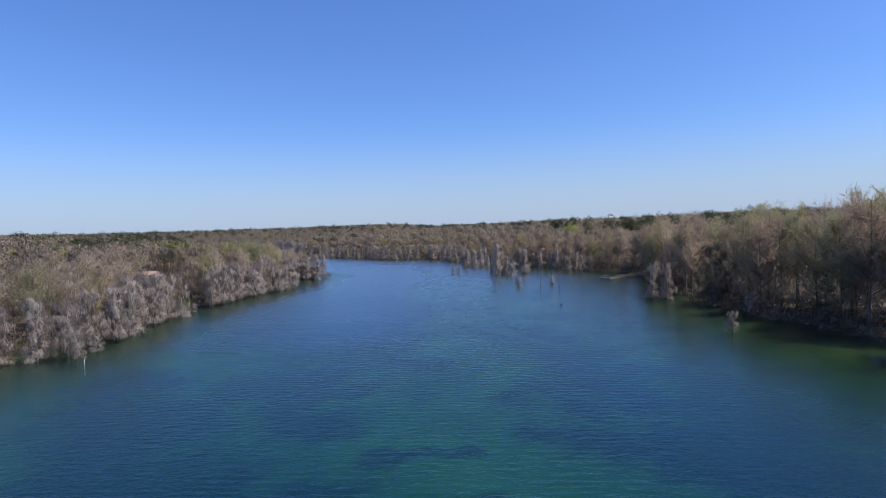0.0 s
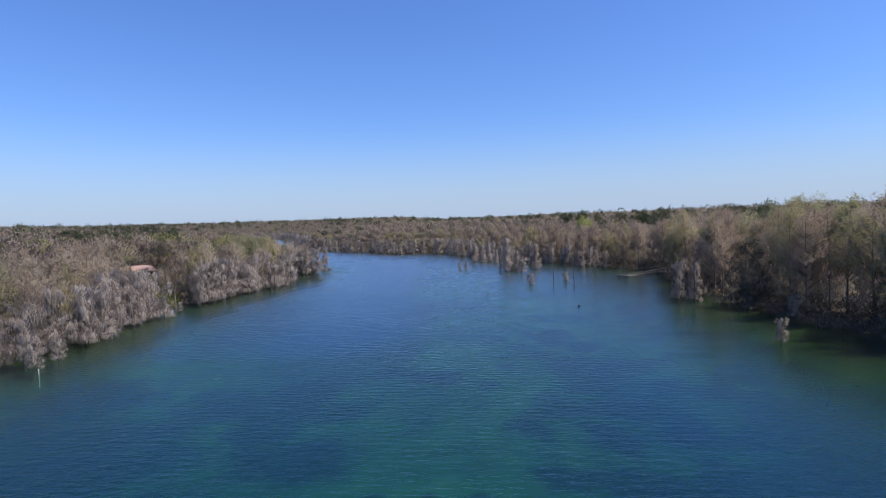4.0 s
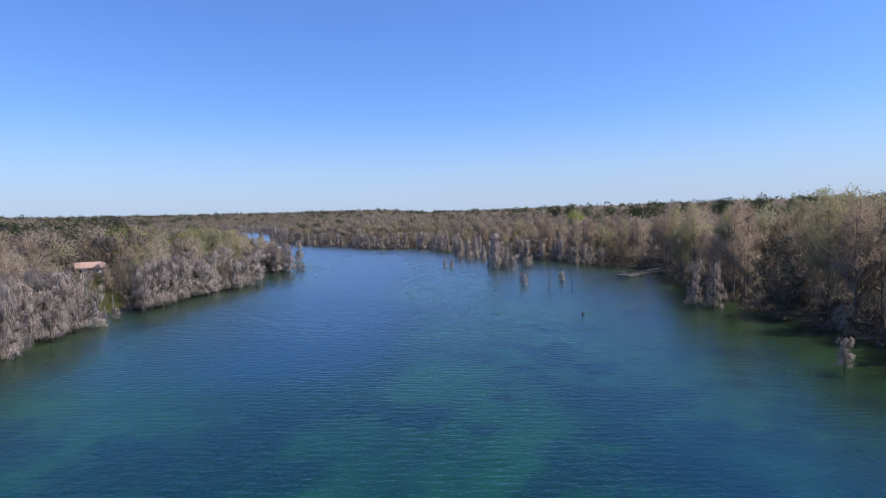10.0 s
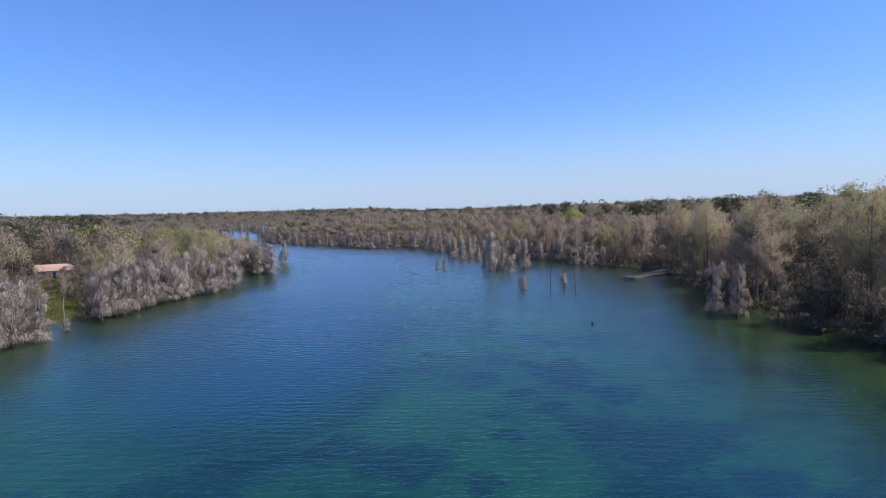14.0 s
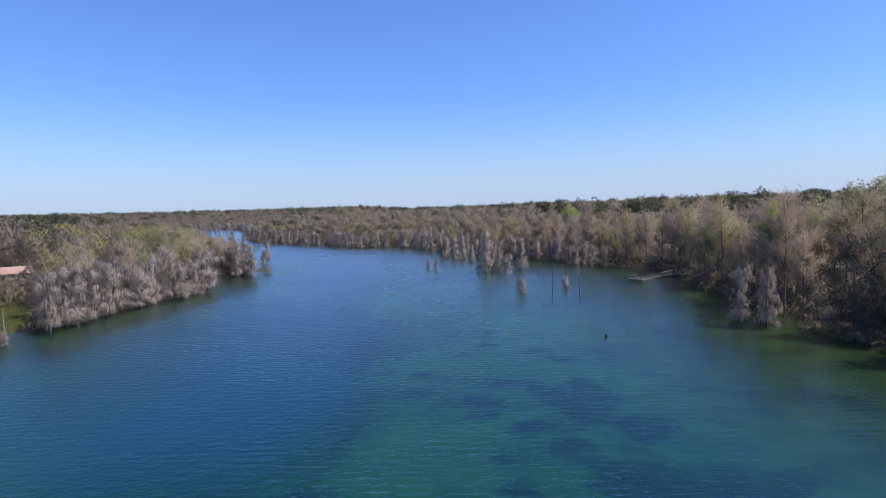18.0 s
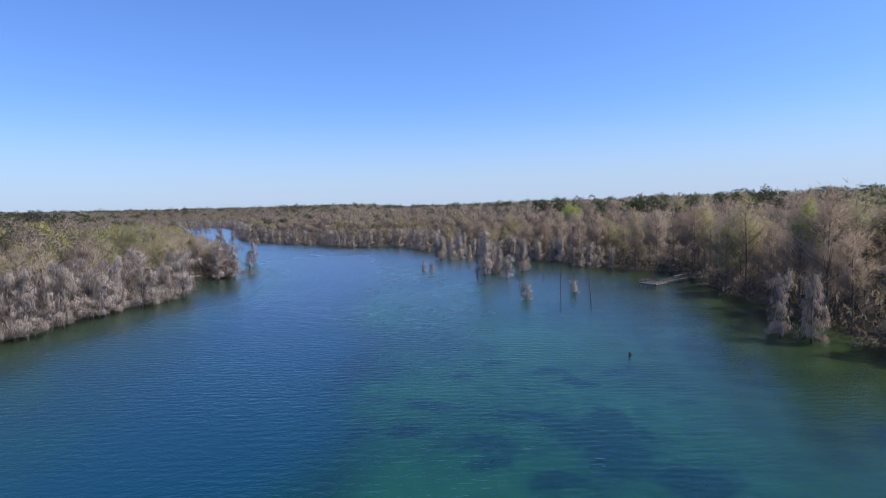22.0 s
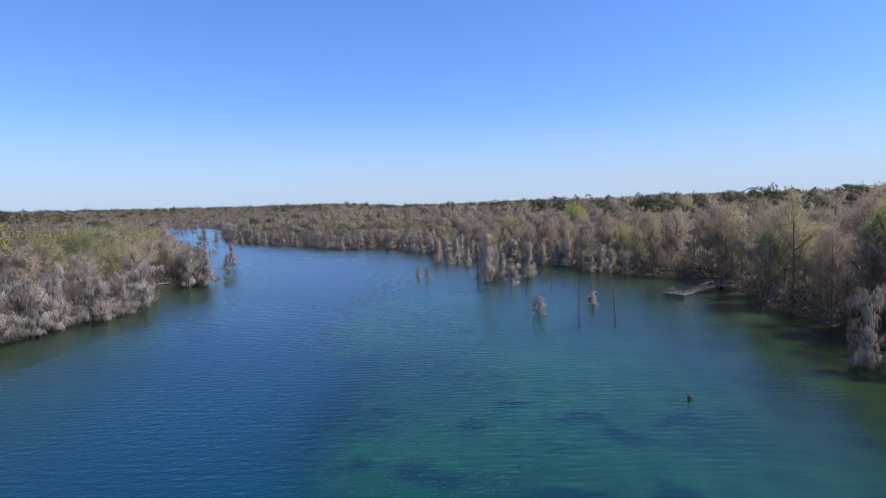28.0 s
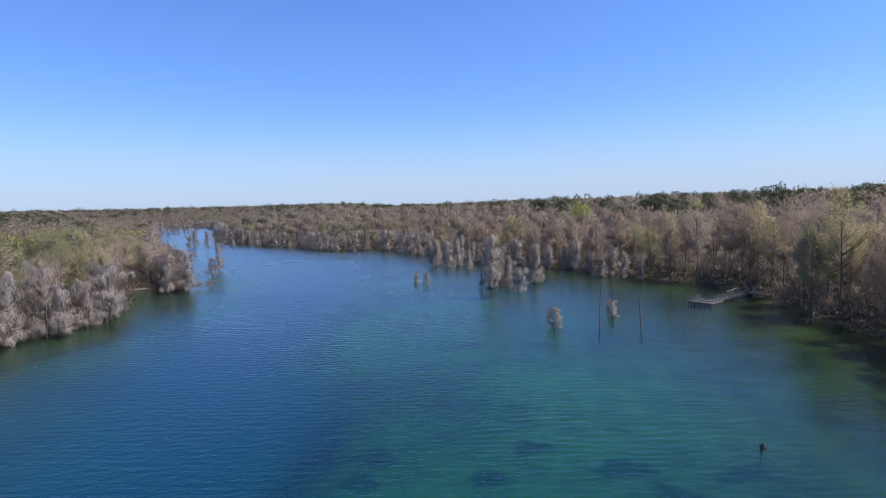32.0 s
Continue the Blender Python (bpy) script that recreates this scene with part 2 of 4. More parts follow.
def water_material():
    """Clear spring water: a faint blue-green body over the bed, sky and trees mirrored in small wind ripples."""
    m, t, p = nodes_of("spring_water")
    t.nodes.remove(p)
    pos = position(t)
    mp = t.nodes.new("ShaderNodeMapping")
    mp.inputs["Scale"].default_value, mp.inputs["Rotation"].default_value = (0.4, 1.0, 1), (0, 0, radians(9))
    t.links.new(pos, mp.inputs[0])
    crest = t.nodes.new("ShaderNodeTexWave")
    crest.wave_type, crest.bands_direction, crest.wave_profile = "BANDS", "Y", "SIN"
    for key, val in (("Scale", 0.27), ("Distortion", 7.0), ("Detail", 2.0), ("Detail Scale", 0.6), ("Detail Roughness", 0.6)):
        crest.inputs[key].default_value = val
    slant = t.nodes.new("ShaderNodeMapping")
    slant.inputs["Scale"].default_value, slant.inputs["Rotation"].default_value = (0.7, 1.0, 1), (0, 0, radians(8))
    t.links.new(pos, slant.inputs[0])
    t.links.new(slant.outputs[0], crest.inputs[0])
    h = math_node(t, "ADD", math_node(t, "MULTIPLY", noise_node(t, 1.3, 3.0, mp.outputs[0], 0.62), 0.72), math_node(t, "MULTIPLY", noise_node(t, 0.35, 2, pos), 0.3))
    h = math_node(t, "ADD", h, math_node(t, "MULTIPLY", crest.outputs["Fac"], 0.07))
    calm = t.nodes.new("ShaderNodeMapRange")
    calm.inputs[1].default_value, calm.inputs[2].default_value, calm.inputs[3].default_value, calm.inputs[4].default_value = 0.38, 0.62, 0.45, 1.0
    t.links.new(noise_node(t, 0.02, 3, pos), calm.inputs[0])
    bump = t.nodes.new("ShaderNodeBump")
    bump.inputs["Distance"].default_value = 0.24
    t.links.new(math_node(t, "MULTIPLY", calm.outputs[0], 0.9), bump.inputs["Strength"])
    t.links.new(h, bump.inputs["Height"])
    # the deeper the water, the more of its own blue and the less of the bed
    at = t.nodes.new("ShaderNodeAttribute")
    at.attribute_name = "depth"
    thick = math_node(t, "SUBTRACT", 1.0, math_node(t, "POWER", 0.62, at.outputs["Fac"]))
    clear = t.nodes.new("ShaderNodeBsdfTransparent")
    t.links.new(mix_color(t, thick, (0.90, 0.97, 0.86), (0.12, 0.69, 0.5)), clear.inputs[0])
    body = t.nodes.new("ShaderNodeBsdfDiffuse")
    body.inputs[0].default_value = (0.002, 0.041, 0.089, 1)
    mx = t.nodes.new("ShaderNodeMixShader")
    t.links.new(math_node(t, "MULTIPLY", math_node(t, "POWER", thick, 3.7), 0.78), mx.inputs[0])
    t.links.new(clear.outputs[0], mx.inputs[1])
    t.links.new(body.outputs[0], mx.inputs[2])
    gloss = t.nodes.new("ShaderNodeBsdfGlossy")
    sheltered = t.nodes.new("ShaderNodeMapRange")
    sheltered.inputs[1].default_value, sheltered.inputs[2].default_value, sheltered.inputs[3].default_value, sheltered.inputs[4].default_value = 0.9, 3.2, 0.14, 0.29
    t.links.new(at.outputs["Fac"], sheltered.inputs[0])
    gloss.inputs[0].default_value = (0.82, 0.88, 0.95, 1)
    t.links.new(sheltered.outputs[0], gloss.inputs["Roughness"])
    t.links.new(bump.outputs[0], gloss.inputs["Normal"])
    fr = t.nodes.new("ShaderNodeFresnel")
    fr.inputs[0].default_value = 1.33
    t.links.new(bump.outputs[0], fr.inputs["Normal"])
    out = t.nodes.new("ShaderNodeMixShader")
    t.links.new(fr.outputs[0], out.inputs[0])
    t.links.new(mx.outputs[0], out.inputs[1])
    t.links.new(gloss.outputs[0], out.inputs[2])
    t.links.new(out.outputs[0], t.nodes["Material Output"].inputs[0])
    return m


M_GROUND, M_WATER = ground_material(), water_material()

# ---- mesh helpers ----
rng = np.random.default_rng(11)


def mesh_of(name, v, f, material, smooth=False, facing=None):
    """A mesh from arrays; facing gives the way that each three-cornered slip is turned within its crown."""
    v, f = np.asarray(v, np.float32), np.asarray(f, np.int32)
    if facing is not None:
        away = (np.cross(v[f[:, 1]] - v[f[:, 0]], v[f[:, 2]] - v[f[:, 0]]) * facing[f[:, 0]]).sum(1) < 0
        f = np.where(away[:, None], f[:, ::-1], f).astype(np.int32)
        smooth = True
    me = bpy.data.meshes.new(name)
    n, k = len(f), f.shape[1]
    me.vertices.add(len(v))
    me.vertices.foreach_set("co", v.ravel())
    me.loops.add(n * k)
    me.loops.foreach_set("vertex_index", f.ravel())
    me.polygons.add(n)
    me.polygons.foreach_set("loop_start", np.arange(0, n * k, k, dtype=np.int32))
    if smooth:
        me.polygons.foreach_set("use_smooth", np.ones(n, bool))
    me.update(calc_edges=True)
    me.validate()
    if facing is not None:
        me.normals_split_custom_set_from_vertices(np.asarray(facing, np.float32))
    me.materials.append(material)
    return me


def join(pieces):
    vs, fs, at = [], [], 0
    for v, f in pieces:
        vs.append(np.asarray(v, float))
        fs.append(np.asarray(f, int) + at)
        at += len(v)
    return np.concatenate(vs), np.concatenate(fs)


def part(name, geo, material, parent, label="", smooth=False):
    ob = new(name, mesh_of(name, *geo, material, smooth))
    ob.parent = parent
    if label:
        tagged(ob, label)
    return ob


def thing(name, x, y, z, label, category, group="", rz=0):
    ob = new(name)
    ob.empty_display_size = 0.5
    ob.matrix_basis = pose(x, y, z, 0, 0, rz)
    return tagged(ob, label, category, group)


def tube(path, radii, sides=5):
    path = np.asarray(path, float)
    d = np.gradient(path, axis=0)
    d /= np.linalg.norm(d, axis=1)[:, None] + 1e-9
    ref = np.where(np.abs(d[:, 2:3]) > 0.9, [[1.0, 0, 0]], [[0, 0, 1.0]])
    a = np.cross(d, ref)
    a /= np.linalg.norm(a, axis=1)[:, None]
    b = np.cross(d, a)
    ang = np.arange(sides) * 2 * np.pi / sides
    r = np.asarray(radii, float)[:, None, None]
    v = path[:, None] + r * (a[:, None] * np.cos(ang)[None, :, None] + b[:, None] * np.sin(ang)[None, :, None])
    k = len(path)
    i, j = np.meshgrid(np.arange(k - 1), np.arange(sides), indexing="ij")
    p, q = i * sides + j, i * sides + (j + 1) % sides
    f = np.concatenate([np.stack([p, q, q + sides], -1).reshape(-1, 3), np.stack([p, q + sides, p + sides], -1).reshape(-1, 3)])
    return v.reshape(-1, 3), f


def unit(v):
    return v / (np.linalg.norm(v, axis=-1, keepdims=True) + 1e-9)


def blades(o, d, length, width):
    """Thin three-cornered slips from o along d."""
    n = len(o)
    side = unit(np.cross(d, unit(rng.normal(size=(n, 3))))) * np.asarray(width).reshape(-1, 1) / 2
    v = np.stack([o - side, o + side, o + d * np.asarray(length).reshape(-1, 1)], 1).reshape(-1, 3)
    return v, np.arange(3 * n).reshape(-1, 3)


def leaves(o, size):
    n = len(o)
    a, b = unit(rng.normal(size=(n, 3))), unit(rng.normal(size=(n, 3)))
    s = np.asarray(size).reshape(-1, 1)
    v = np.stack([o - a * s * 0.5, o + a * s * 0.5, o + b * s], 1).reshape(-1, 3)
    return v, np.arange(3 * n).reshape(-1, 3)


def box_geo(x0, x1, y0, y1, z0, z1):
    v = np.array([(x, y, z) for x in (x0, x1) for y in (y0, y1) for z in (z0, z1)], float)
    f = [(0, 1, 3, 2), (4, 6, 7, 5), (0, 4, 5, 1), (2, 3, 7, 6), (0, 2, 6, 4), (1, 5, 7, 3)]
    return v, np.array(f)


def worn_box(x0, x1, y0, y1, z0, z1, bevel=0.02):
    """A sawn timber with eased edges."""
    bm = bmesh.new()
    bmesh.ops.create_cube(bm, size=1)
    bmesh.ops.scale(bm, vec=(x1 - x0, y1 - y0, z1 - z0), verts=bm.verts)
    bmesh.ops.translate(bm, vec=((x0 + x1) / 2, (y0 + y1) / 2, (z0 + z1) / 2), verts=bm.verts)
    bmesh.ops.bevel(bm, geom=bm.edges[:], offset=bevel, segments=1, affect="EDGES")
    bmesh.ops.triangulate(bm, faces=bm.faces[:])
    bm.verts.index_update()
    v, f = [tuple(a.co) for a in bm.verts], [[a.index for a in b.verts] for b in bm.faces]
    bm.free()
    return np.array(v), np.array(f)


# ---- plan of the water ----
LEFT_BANK = [(-85, -300), (-88, -60), (-88, 40), (-84, 80), (-81, 94), (-75, 101), (-72, 107), (-75, 123), (-76, 135), (-74, 143), (-80, 150),
             (-75, 156), (-72, 168), (-71, 188), (-65, 197), (-66, 208), (-62, 217), (-66, 227), (-73, 239), (-76, 247), (-70, 251), (-65, 245), (-63.5, 249), (-68, 257), (-76, 264), (-93, 300),
             (-147, 420), (-236, 620), (-328, 830), (-392, 980), (-560, 1010)]
RIGHT_BANK = [(95, -300), (90, -60), (80, 30), (74, 65), (69, 83), (66, 93), (64, 106), (63, 117), (61, 132), (62, 142), (65, 155), (65, 172),
              (66, 184), (72, 200), (75, 212), (70, 227), (63, 240), (55, 253), (50, 268), (37, 287), (25, 303), (11, 336), (-7, 378), (-23, 388),
              (-38, 386), (-62, 423), (-87, 445), (-110, 478), (-133, 504), (-175, 610), (-217, 757), (-290, 932), (-370, 1054), (-470, 1080), (-560, 1090)]
POLY = np.array(LEFT_BANK + RIGHT_BANK[::-1], float)


def off_water(x, y):
    """Metres from the line of the bank trees: above nought on land, below nought over water."""
    p = np.stack([np.asarray(x, float).ravel(), np.asarray(y, float).ravel()], 1)
    best, inside = np.full(len(p), 1e9), np.zeros(len(p), bool)
    for a, b in zip(POLY, np.roll(POLY, -1, 0)):
        e = b - a
        k = np.clip(((p - a) @ e) / (e @ e), 0, 1)
        best = np.minimum(best, np.hypot(*(p - a - k[:, None] * e).T))
        cross = ((a[1] > p[:, 1]) != (b[1] > p[:, 1])) & (p[:, 0] < e[0] * (p[:, 1] - a[1]) / (e[1] if e[1] else 1e-9) + a[0])
        inside ^= cross
    return np.where(inside, -best, best).reshape(np.shape(x))


def ground_z(x, y):
    x, y = np.asarray(x, float), np.asarray(y, float)
    s = off_water(x, y) + 1.2 * np.sin(x * 0.31 + 1.3 * np.sin(y * 0.17)) * np.cos(y * 0.23)
    z = np.interp(s, [-60, -25, -8, 0, 4, 10, 40, 150, 500, 1500], [-3.0, -2.5, -1.2, -0.5, 0.15, 0.55, 1.3, 4.0, 10.0, 18.0])
    z = z - np.where(x < 4, 0.3, 0.6) * np.clip((np.abs(x - 4) - 9) / 10, 0, 1) * np.clip((88 - y) / 30, 0, 1) * np.clip((-14 - s) / 14, 0, 1)
    # a broad weedy shelf under the right bank
    z = z + np.interp(s, [-40, -26, -9, 0], [0, 0.75, 0.45, 0]) * np.clip((x - 10) / 20, 0, 1)
    z = z + np.clip((s - 60) / 300, 0, 1) * np.clip((-40 - x) / 120, 0, 1) * 11
    # the old channel runs deeper along the left of the river
    edge = -11 - 0.055 * (y - 103) + 2 * np.sin(y * 0.06) + 1.6 * np.sin(y * 0.17 + 1)
    k = np.clip((edge - x) / 10 + 0.5, 0, 1)
    far_side = np.clip((x - edge + 19) / 12 + 0.5, 0, 1)
    k = k * (0.42 + 0.58 * far_side)
    z = z - 4.2 * k * k * (3 - 2 * k) * np.clip((-10 - s) / 14, 0, 1) * np.clip((y - 90) / 14, 0, 1) * np.clip((330 - y) / 80, 0, 1)
    z = z - np.where(s < -12, 1.2 * np.exp(-(((x - 24) / 9) ** 2 + ((y - 66) / 20) ** 2)), 0)
    return z + 0.15 * np.sin(x * 0.9 + y * 0.4) * np.sin(y * 0.7 - x * 0.3)


# weed beds on the river floor and the stump's painted shadow: middle, half-widths, turn
WEEDS_AND_SHADE = [(-20, 92, 5, 4, 0.3), (-22, 82, 4.5, 9, 0.1), (-12, 95, 6, 2.4, 0), (-4.5, 92, 5.5, 2, -0.1), (-3.5, 88.5, 4, 1.4, -0.2), (-23, 70, 4, 8, 0), (-17, 62, 6, 5, 0.4),
         (-7.5, 51.5, 2.8, 2.2, 0.2), (-3.9, 52.6, 1.6, 0.9, 0), (0.8, 52.1, 2.2, 1.0, 0), (4.3, 85.9, 1.4, 1.1, 0), (7.7, 95.8, 1.4, 1.1, 0), (7.2, 101.7, 0.9, 0.8, 0), (14, 103.5, 1.9, 1.4, 0.2),
         (11.6, 109, 2.2, 0.9, 0), (6.2, 117, 2.6, 1.6, 0), (-0.8, 130.2, 1.5, 1.0, 0), (-1.6, 121.5, 1.8, 1.2, 0.2), (-7.2, 122.4, 1.4, 0.9, 0), (-6.3, 131.8, 1.6, 0.8, 0), (6.3, 113, 1.8, 0.8, 0)]
WEEDS_AND_SHADE += [(17.4, 116.5, 3.4, 7.5, 0.35), (20.5, 120, 2.5, 4.5, 0.2), (22.8, 107, 2.6, 2.6, 0), (11.4, 124, 2.4, 0.9, 0), (18, 140, 2.0, 1.0, 0), (-9.5, 166, 2.6, 1.6, 0), (-10, 150, 1.8, 1.1, 0), (6, 140, 1.2, 1.0, 0),
          (-4.8, 145.4, 2.4, 1.2, 0), (1.2, 174.7, 2.2, 1.2, 0), (-5.6, 140.5, 1.5, 0.8, 0), (11, 145.5, 1.5, 0.8, 0), (24, 93, 7, 5.5, 0.3), (17, 96, 3, 5, 0.1), (19, 84, 4.5, 2.6, 0.1), (28.8, 84, 2.6, 2.4, 0)]
# the first entry here paints the stump's cast shadow on the bed beside it
WEEDS_AND_SHADE += [(27.2, 136.8, 1.9, 0.9, 0.1), (36, 40, 12, 13, 0.2), (46, 56, 8, 11, 0.2), (26, 50, 5, 6, 0.2), (-40, 62, 11, 16, 0.2), (-30, 45, 12, 10, 0), (-52, 80, 8, 14, 0.2), (20, 77, 8, 3.2, 0.2), (12, 76, 3, 5, 0), (17, 68, 2.4, 5, 0.3), (27, 69, 3, 4.5, 0.5), (33, 66, 4, 3.5, 0.3), (18, 55, 6, 4, 0.2), (10, 57, 3, 2, 0), (26, 58, 4, 4, 0.3),
          (8, 70, 2, 4, 0.1), (31, 46, 7, 6, 0.2), (41, 60, 6, 8, 0.2), (29, 33, 9, 8, 0), (4, 85.2, 1.4, 0.8, 0), (40, 84, 3, 5, 0.3), (1.4, 40, 4, 2, 0), (-16, 40, 8, 6, 0.3), (9, 186, 3, 1.2, 0.1), (2, 128, 1.6, 0.8, 0),
          (20.8, 134.6, 0.9, 2.2, 0.49), (42, 66, 9, 10, 0.3), (34, 56, 6, 7, 0.2), (50, 77, 6, 8, 0.2), (38, 73, 4.5, 5, 0.4), (46, 88, 5, 6, 0.2), (34, 80, 2.6, 2.2, 0), (-32, 78, 7, 7, 0.2), (-16, 76, 5, 3, 0.2)]


def weed_shade_cover(x, y):
    """How thickly weed, or beside the stump its painted shadow, covers the bed, 0 to 1."""
    out = np.zeros(np.shape(x))
    for cx, cy, rx, ry, turn in WEEDS_AND_SHADE:
        c, s_ = math.cos(turn), math.sin(turn)
        u, v = ((x - cx) * c + (y - cy) * s_) / (rx + 0.8), ((y - cy) * c - (x - cx) * s_) / (ry + 0.8)
        a = np.arctan2(v, u)
        out = np.maximum(out, np.clip(1.35 - 0.75 * (np.hypot(u, v) * (1 + 0.15 * np.sin(3 * a + cx) + 0.1 * np.sin(7 * a + cy))) ** 2, 0, 1))
    return out


def grid_axis(lo, a, b, hi, step):
    out, d = [np.arange(a, b + 0.1, step)], step
    up, down = [b], [a]
    while up[-1] < hi:
        d *= 1.18
        up.append(up[-1] + d)
    d = step
    while down[-1] > lo:
        d *= 1.18
        down.append(down[-1] - d)
    return np.unique(np.concatenate([out[0], up, down]))


gx = np.unique(np.concatenate([grid_axis(-4200, -170, 130, 4200, 4.0), np.arange(-40, 42, 1.0)]))
gy = np.unique(np.concatenate([grid_axis(-3000, -30, 420, 4600, 4.0), np.arange(30, 200, 1.0)]))
X, Y = np.meshgrid(gx, gy, indexing="ij")
Zg = ground_z(X, Y)
ii, jj = np.meshgrid(np.arange(len(gx) - 1), np.arange(len(gy) - 1), indexing="ij")
q = (ii * len(gy) + jj).ravel()
ground = new("ground", mesh_of("ground", np.stack([X.ravel(), Y.ravel(), Zg.ravel()], 1), np.stack([q, q + len(gy), q + len(gy) + 1, q + 1], 1), M_GROUND, True))
ground.data.attributes.new("weed", "FLOAT", "POINT").data.foreach_set("value", weed_shade_cover(X, Y).ravel().astype(np.float32))
tagged(ground, "brown leaf-littered ground sloping into a sandy river bed", "ground", kind="structure")
wx, wy = grid_axis(-900, -130, 110, 260, 4.0), grid_axis(-600, -30, 420, 1300, 4.0)
XW, YW = np.meshgrid(wx, wy, indexing="ij")
ii, jj = np.meshgrid(np.arange(len(wx) - 1), np.arange(len(wy) - 1), indexing="ij")
q = (ii * len(wy) + jj).ravel()
water = new("water", mesh_of("water", np.stack([XW.ravel(), YW.ravel(), 0 * XW.ravel()], 1), np.stack([q, q + len(wy), q + len(wy) + 1, q + 1], 1), M_WATER, True))
deep = water.data.attributes.new("depth", "FLOAT", "POINT")
deep.data.foreach_set("value", np.maximum(0, -ground_z(XW, YW)).ravel().astype(np.float32))
tagged(water, "clear blue-green spring water with fine wind ripples", "water", kind="structure")


# ---- trees ----
def trunk_path(h, bend, n=8):
    u = np.linspace(0, 1, n)
    ph = rng.uniform(0, 6.28, 2)
    return np.stack([bend * h * np.sin(u * 2.2 + ph[0]) * u, bend * h * np.sin(u * 1.9 + ph[1]) * u, u * h], 1)


def limbs_of(path, h, count, low, reach, rise, r0, profile, uneven):
    """Limbs round a trunk: their tubes, and points with directions along them."""
    tubes, pts, dirs = [], [], []
    turn = rng.uniform(0, 6.28)
    for k in range(count):
        u = low + (0.97 - low) * (k + rng.uniform(0, 0.9)) / count
        o = np.array([np.interp(u * h, path[:, 2], path[:, i]) for i in range(3)])
        turn += 2.4 + rng.uniform(-0.5, 0.5)
        el = rise + rng.uniform(-0.25, 0.25) + 0.5 * (u - 0.5)
        d = np.array([math.cos(turn) * math.cos(el), math.sin(turn) * math.cos(el), math.sin(el)])
        ln = reach * profile((u - low) / (1 - low)) * rng.uniform(1 - uneven, 1 + 0.6 * uneven)
        w = np.linspace(0, 1, 4)[:, None]
        p = o + d * ln * w - np.array([0, 0, 0.18 * ln]) * w**2 * rng.uniform(-0.6, 1.2) + rng.normal(size=(4, 3)) * 0.05 * ln * w
        tubes.append(tube(p, np.interp(w[:, 0], [0, 1], [r0 * (1.1 - u) + 0.02, 0.012]), 3))
        m = max(3, int(ln * 3))
        for w1 in rng.uniform(0.2, 1.0, m):
            pts.append([np.interp(w1, w[:, 0], p[:, i]) for i in range(3)])
            dirs.append(d)
    return tubes, np.array(pts), np.array(dirs)


def dome(h, reach, low, n, inner=0.5):
    """Points in a lobed, egg-shaped crown, most of them near its skin, with the way out from its middle."""
    u = unit(rng.normal(size=(n, 3)))
    az, el = np.arctan2(u[:, 1], u[:, 0]), np.arcsin(u[:, 2])
    ph = rng.uniform(0, 6.28, 4)
    lobe = 1 + 0.15 * np.sin(3 * az + ph[0] + 2 * el) + 0.12 * np.sin(5 * az + ph[1] - 3 * el) + 0.10 * np.sin(4 * el + ph[2] + 2 * az)
    r = (inner + (1 - inner) * rng.uniform(0, 1, n) ** 0.6) * lobe
    side = reach * (1 - 0.3 * np.maximum(0, -u[:, 2])) * r
    z = (1 + low) / 2 * h + (1 - low) / 2 * h * u[:, 2] * np.where(u[:, 2] > 0, r * 0.92, r)
    return np.stack([u[:, 0] * side, u[:, 1] * side, z], 1), u


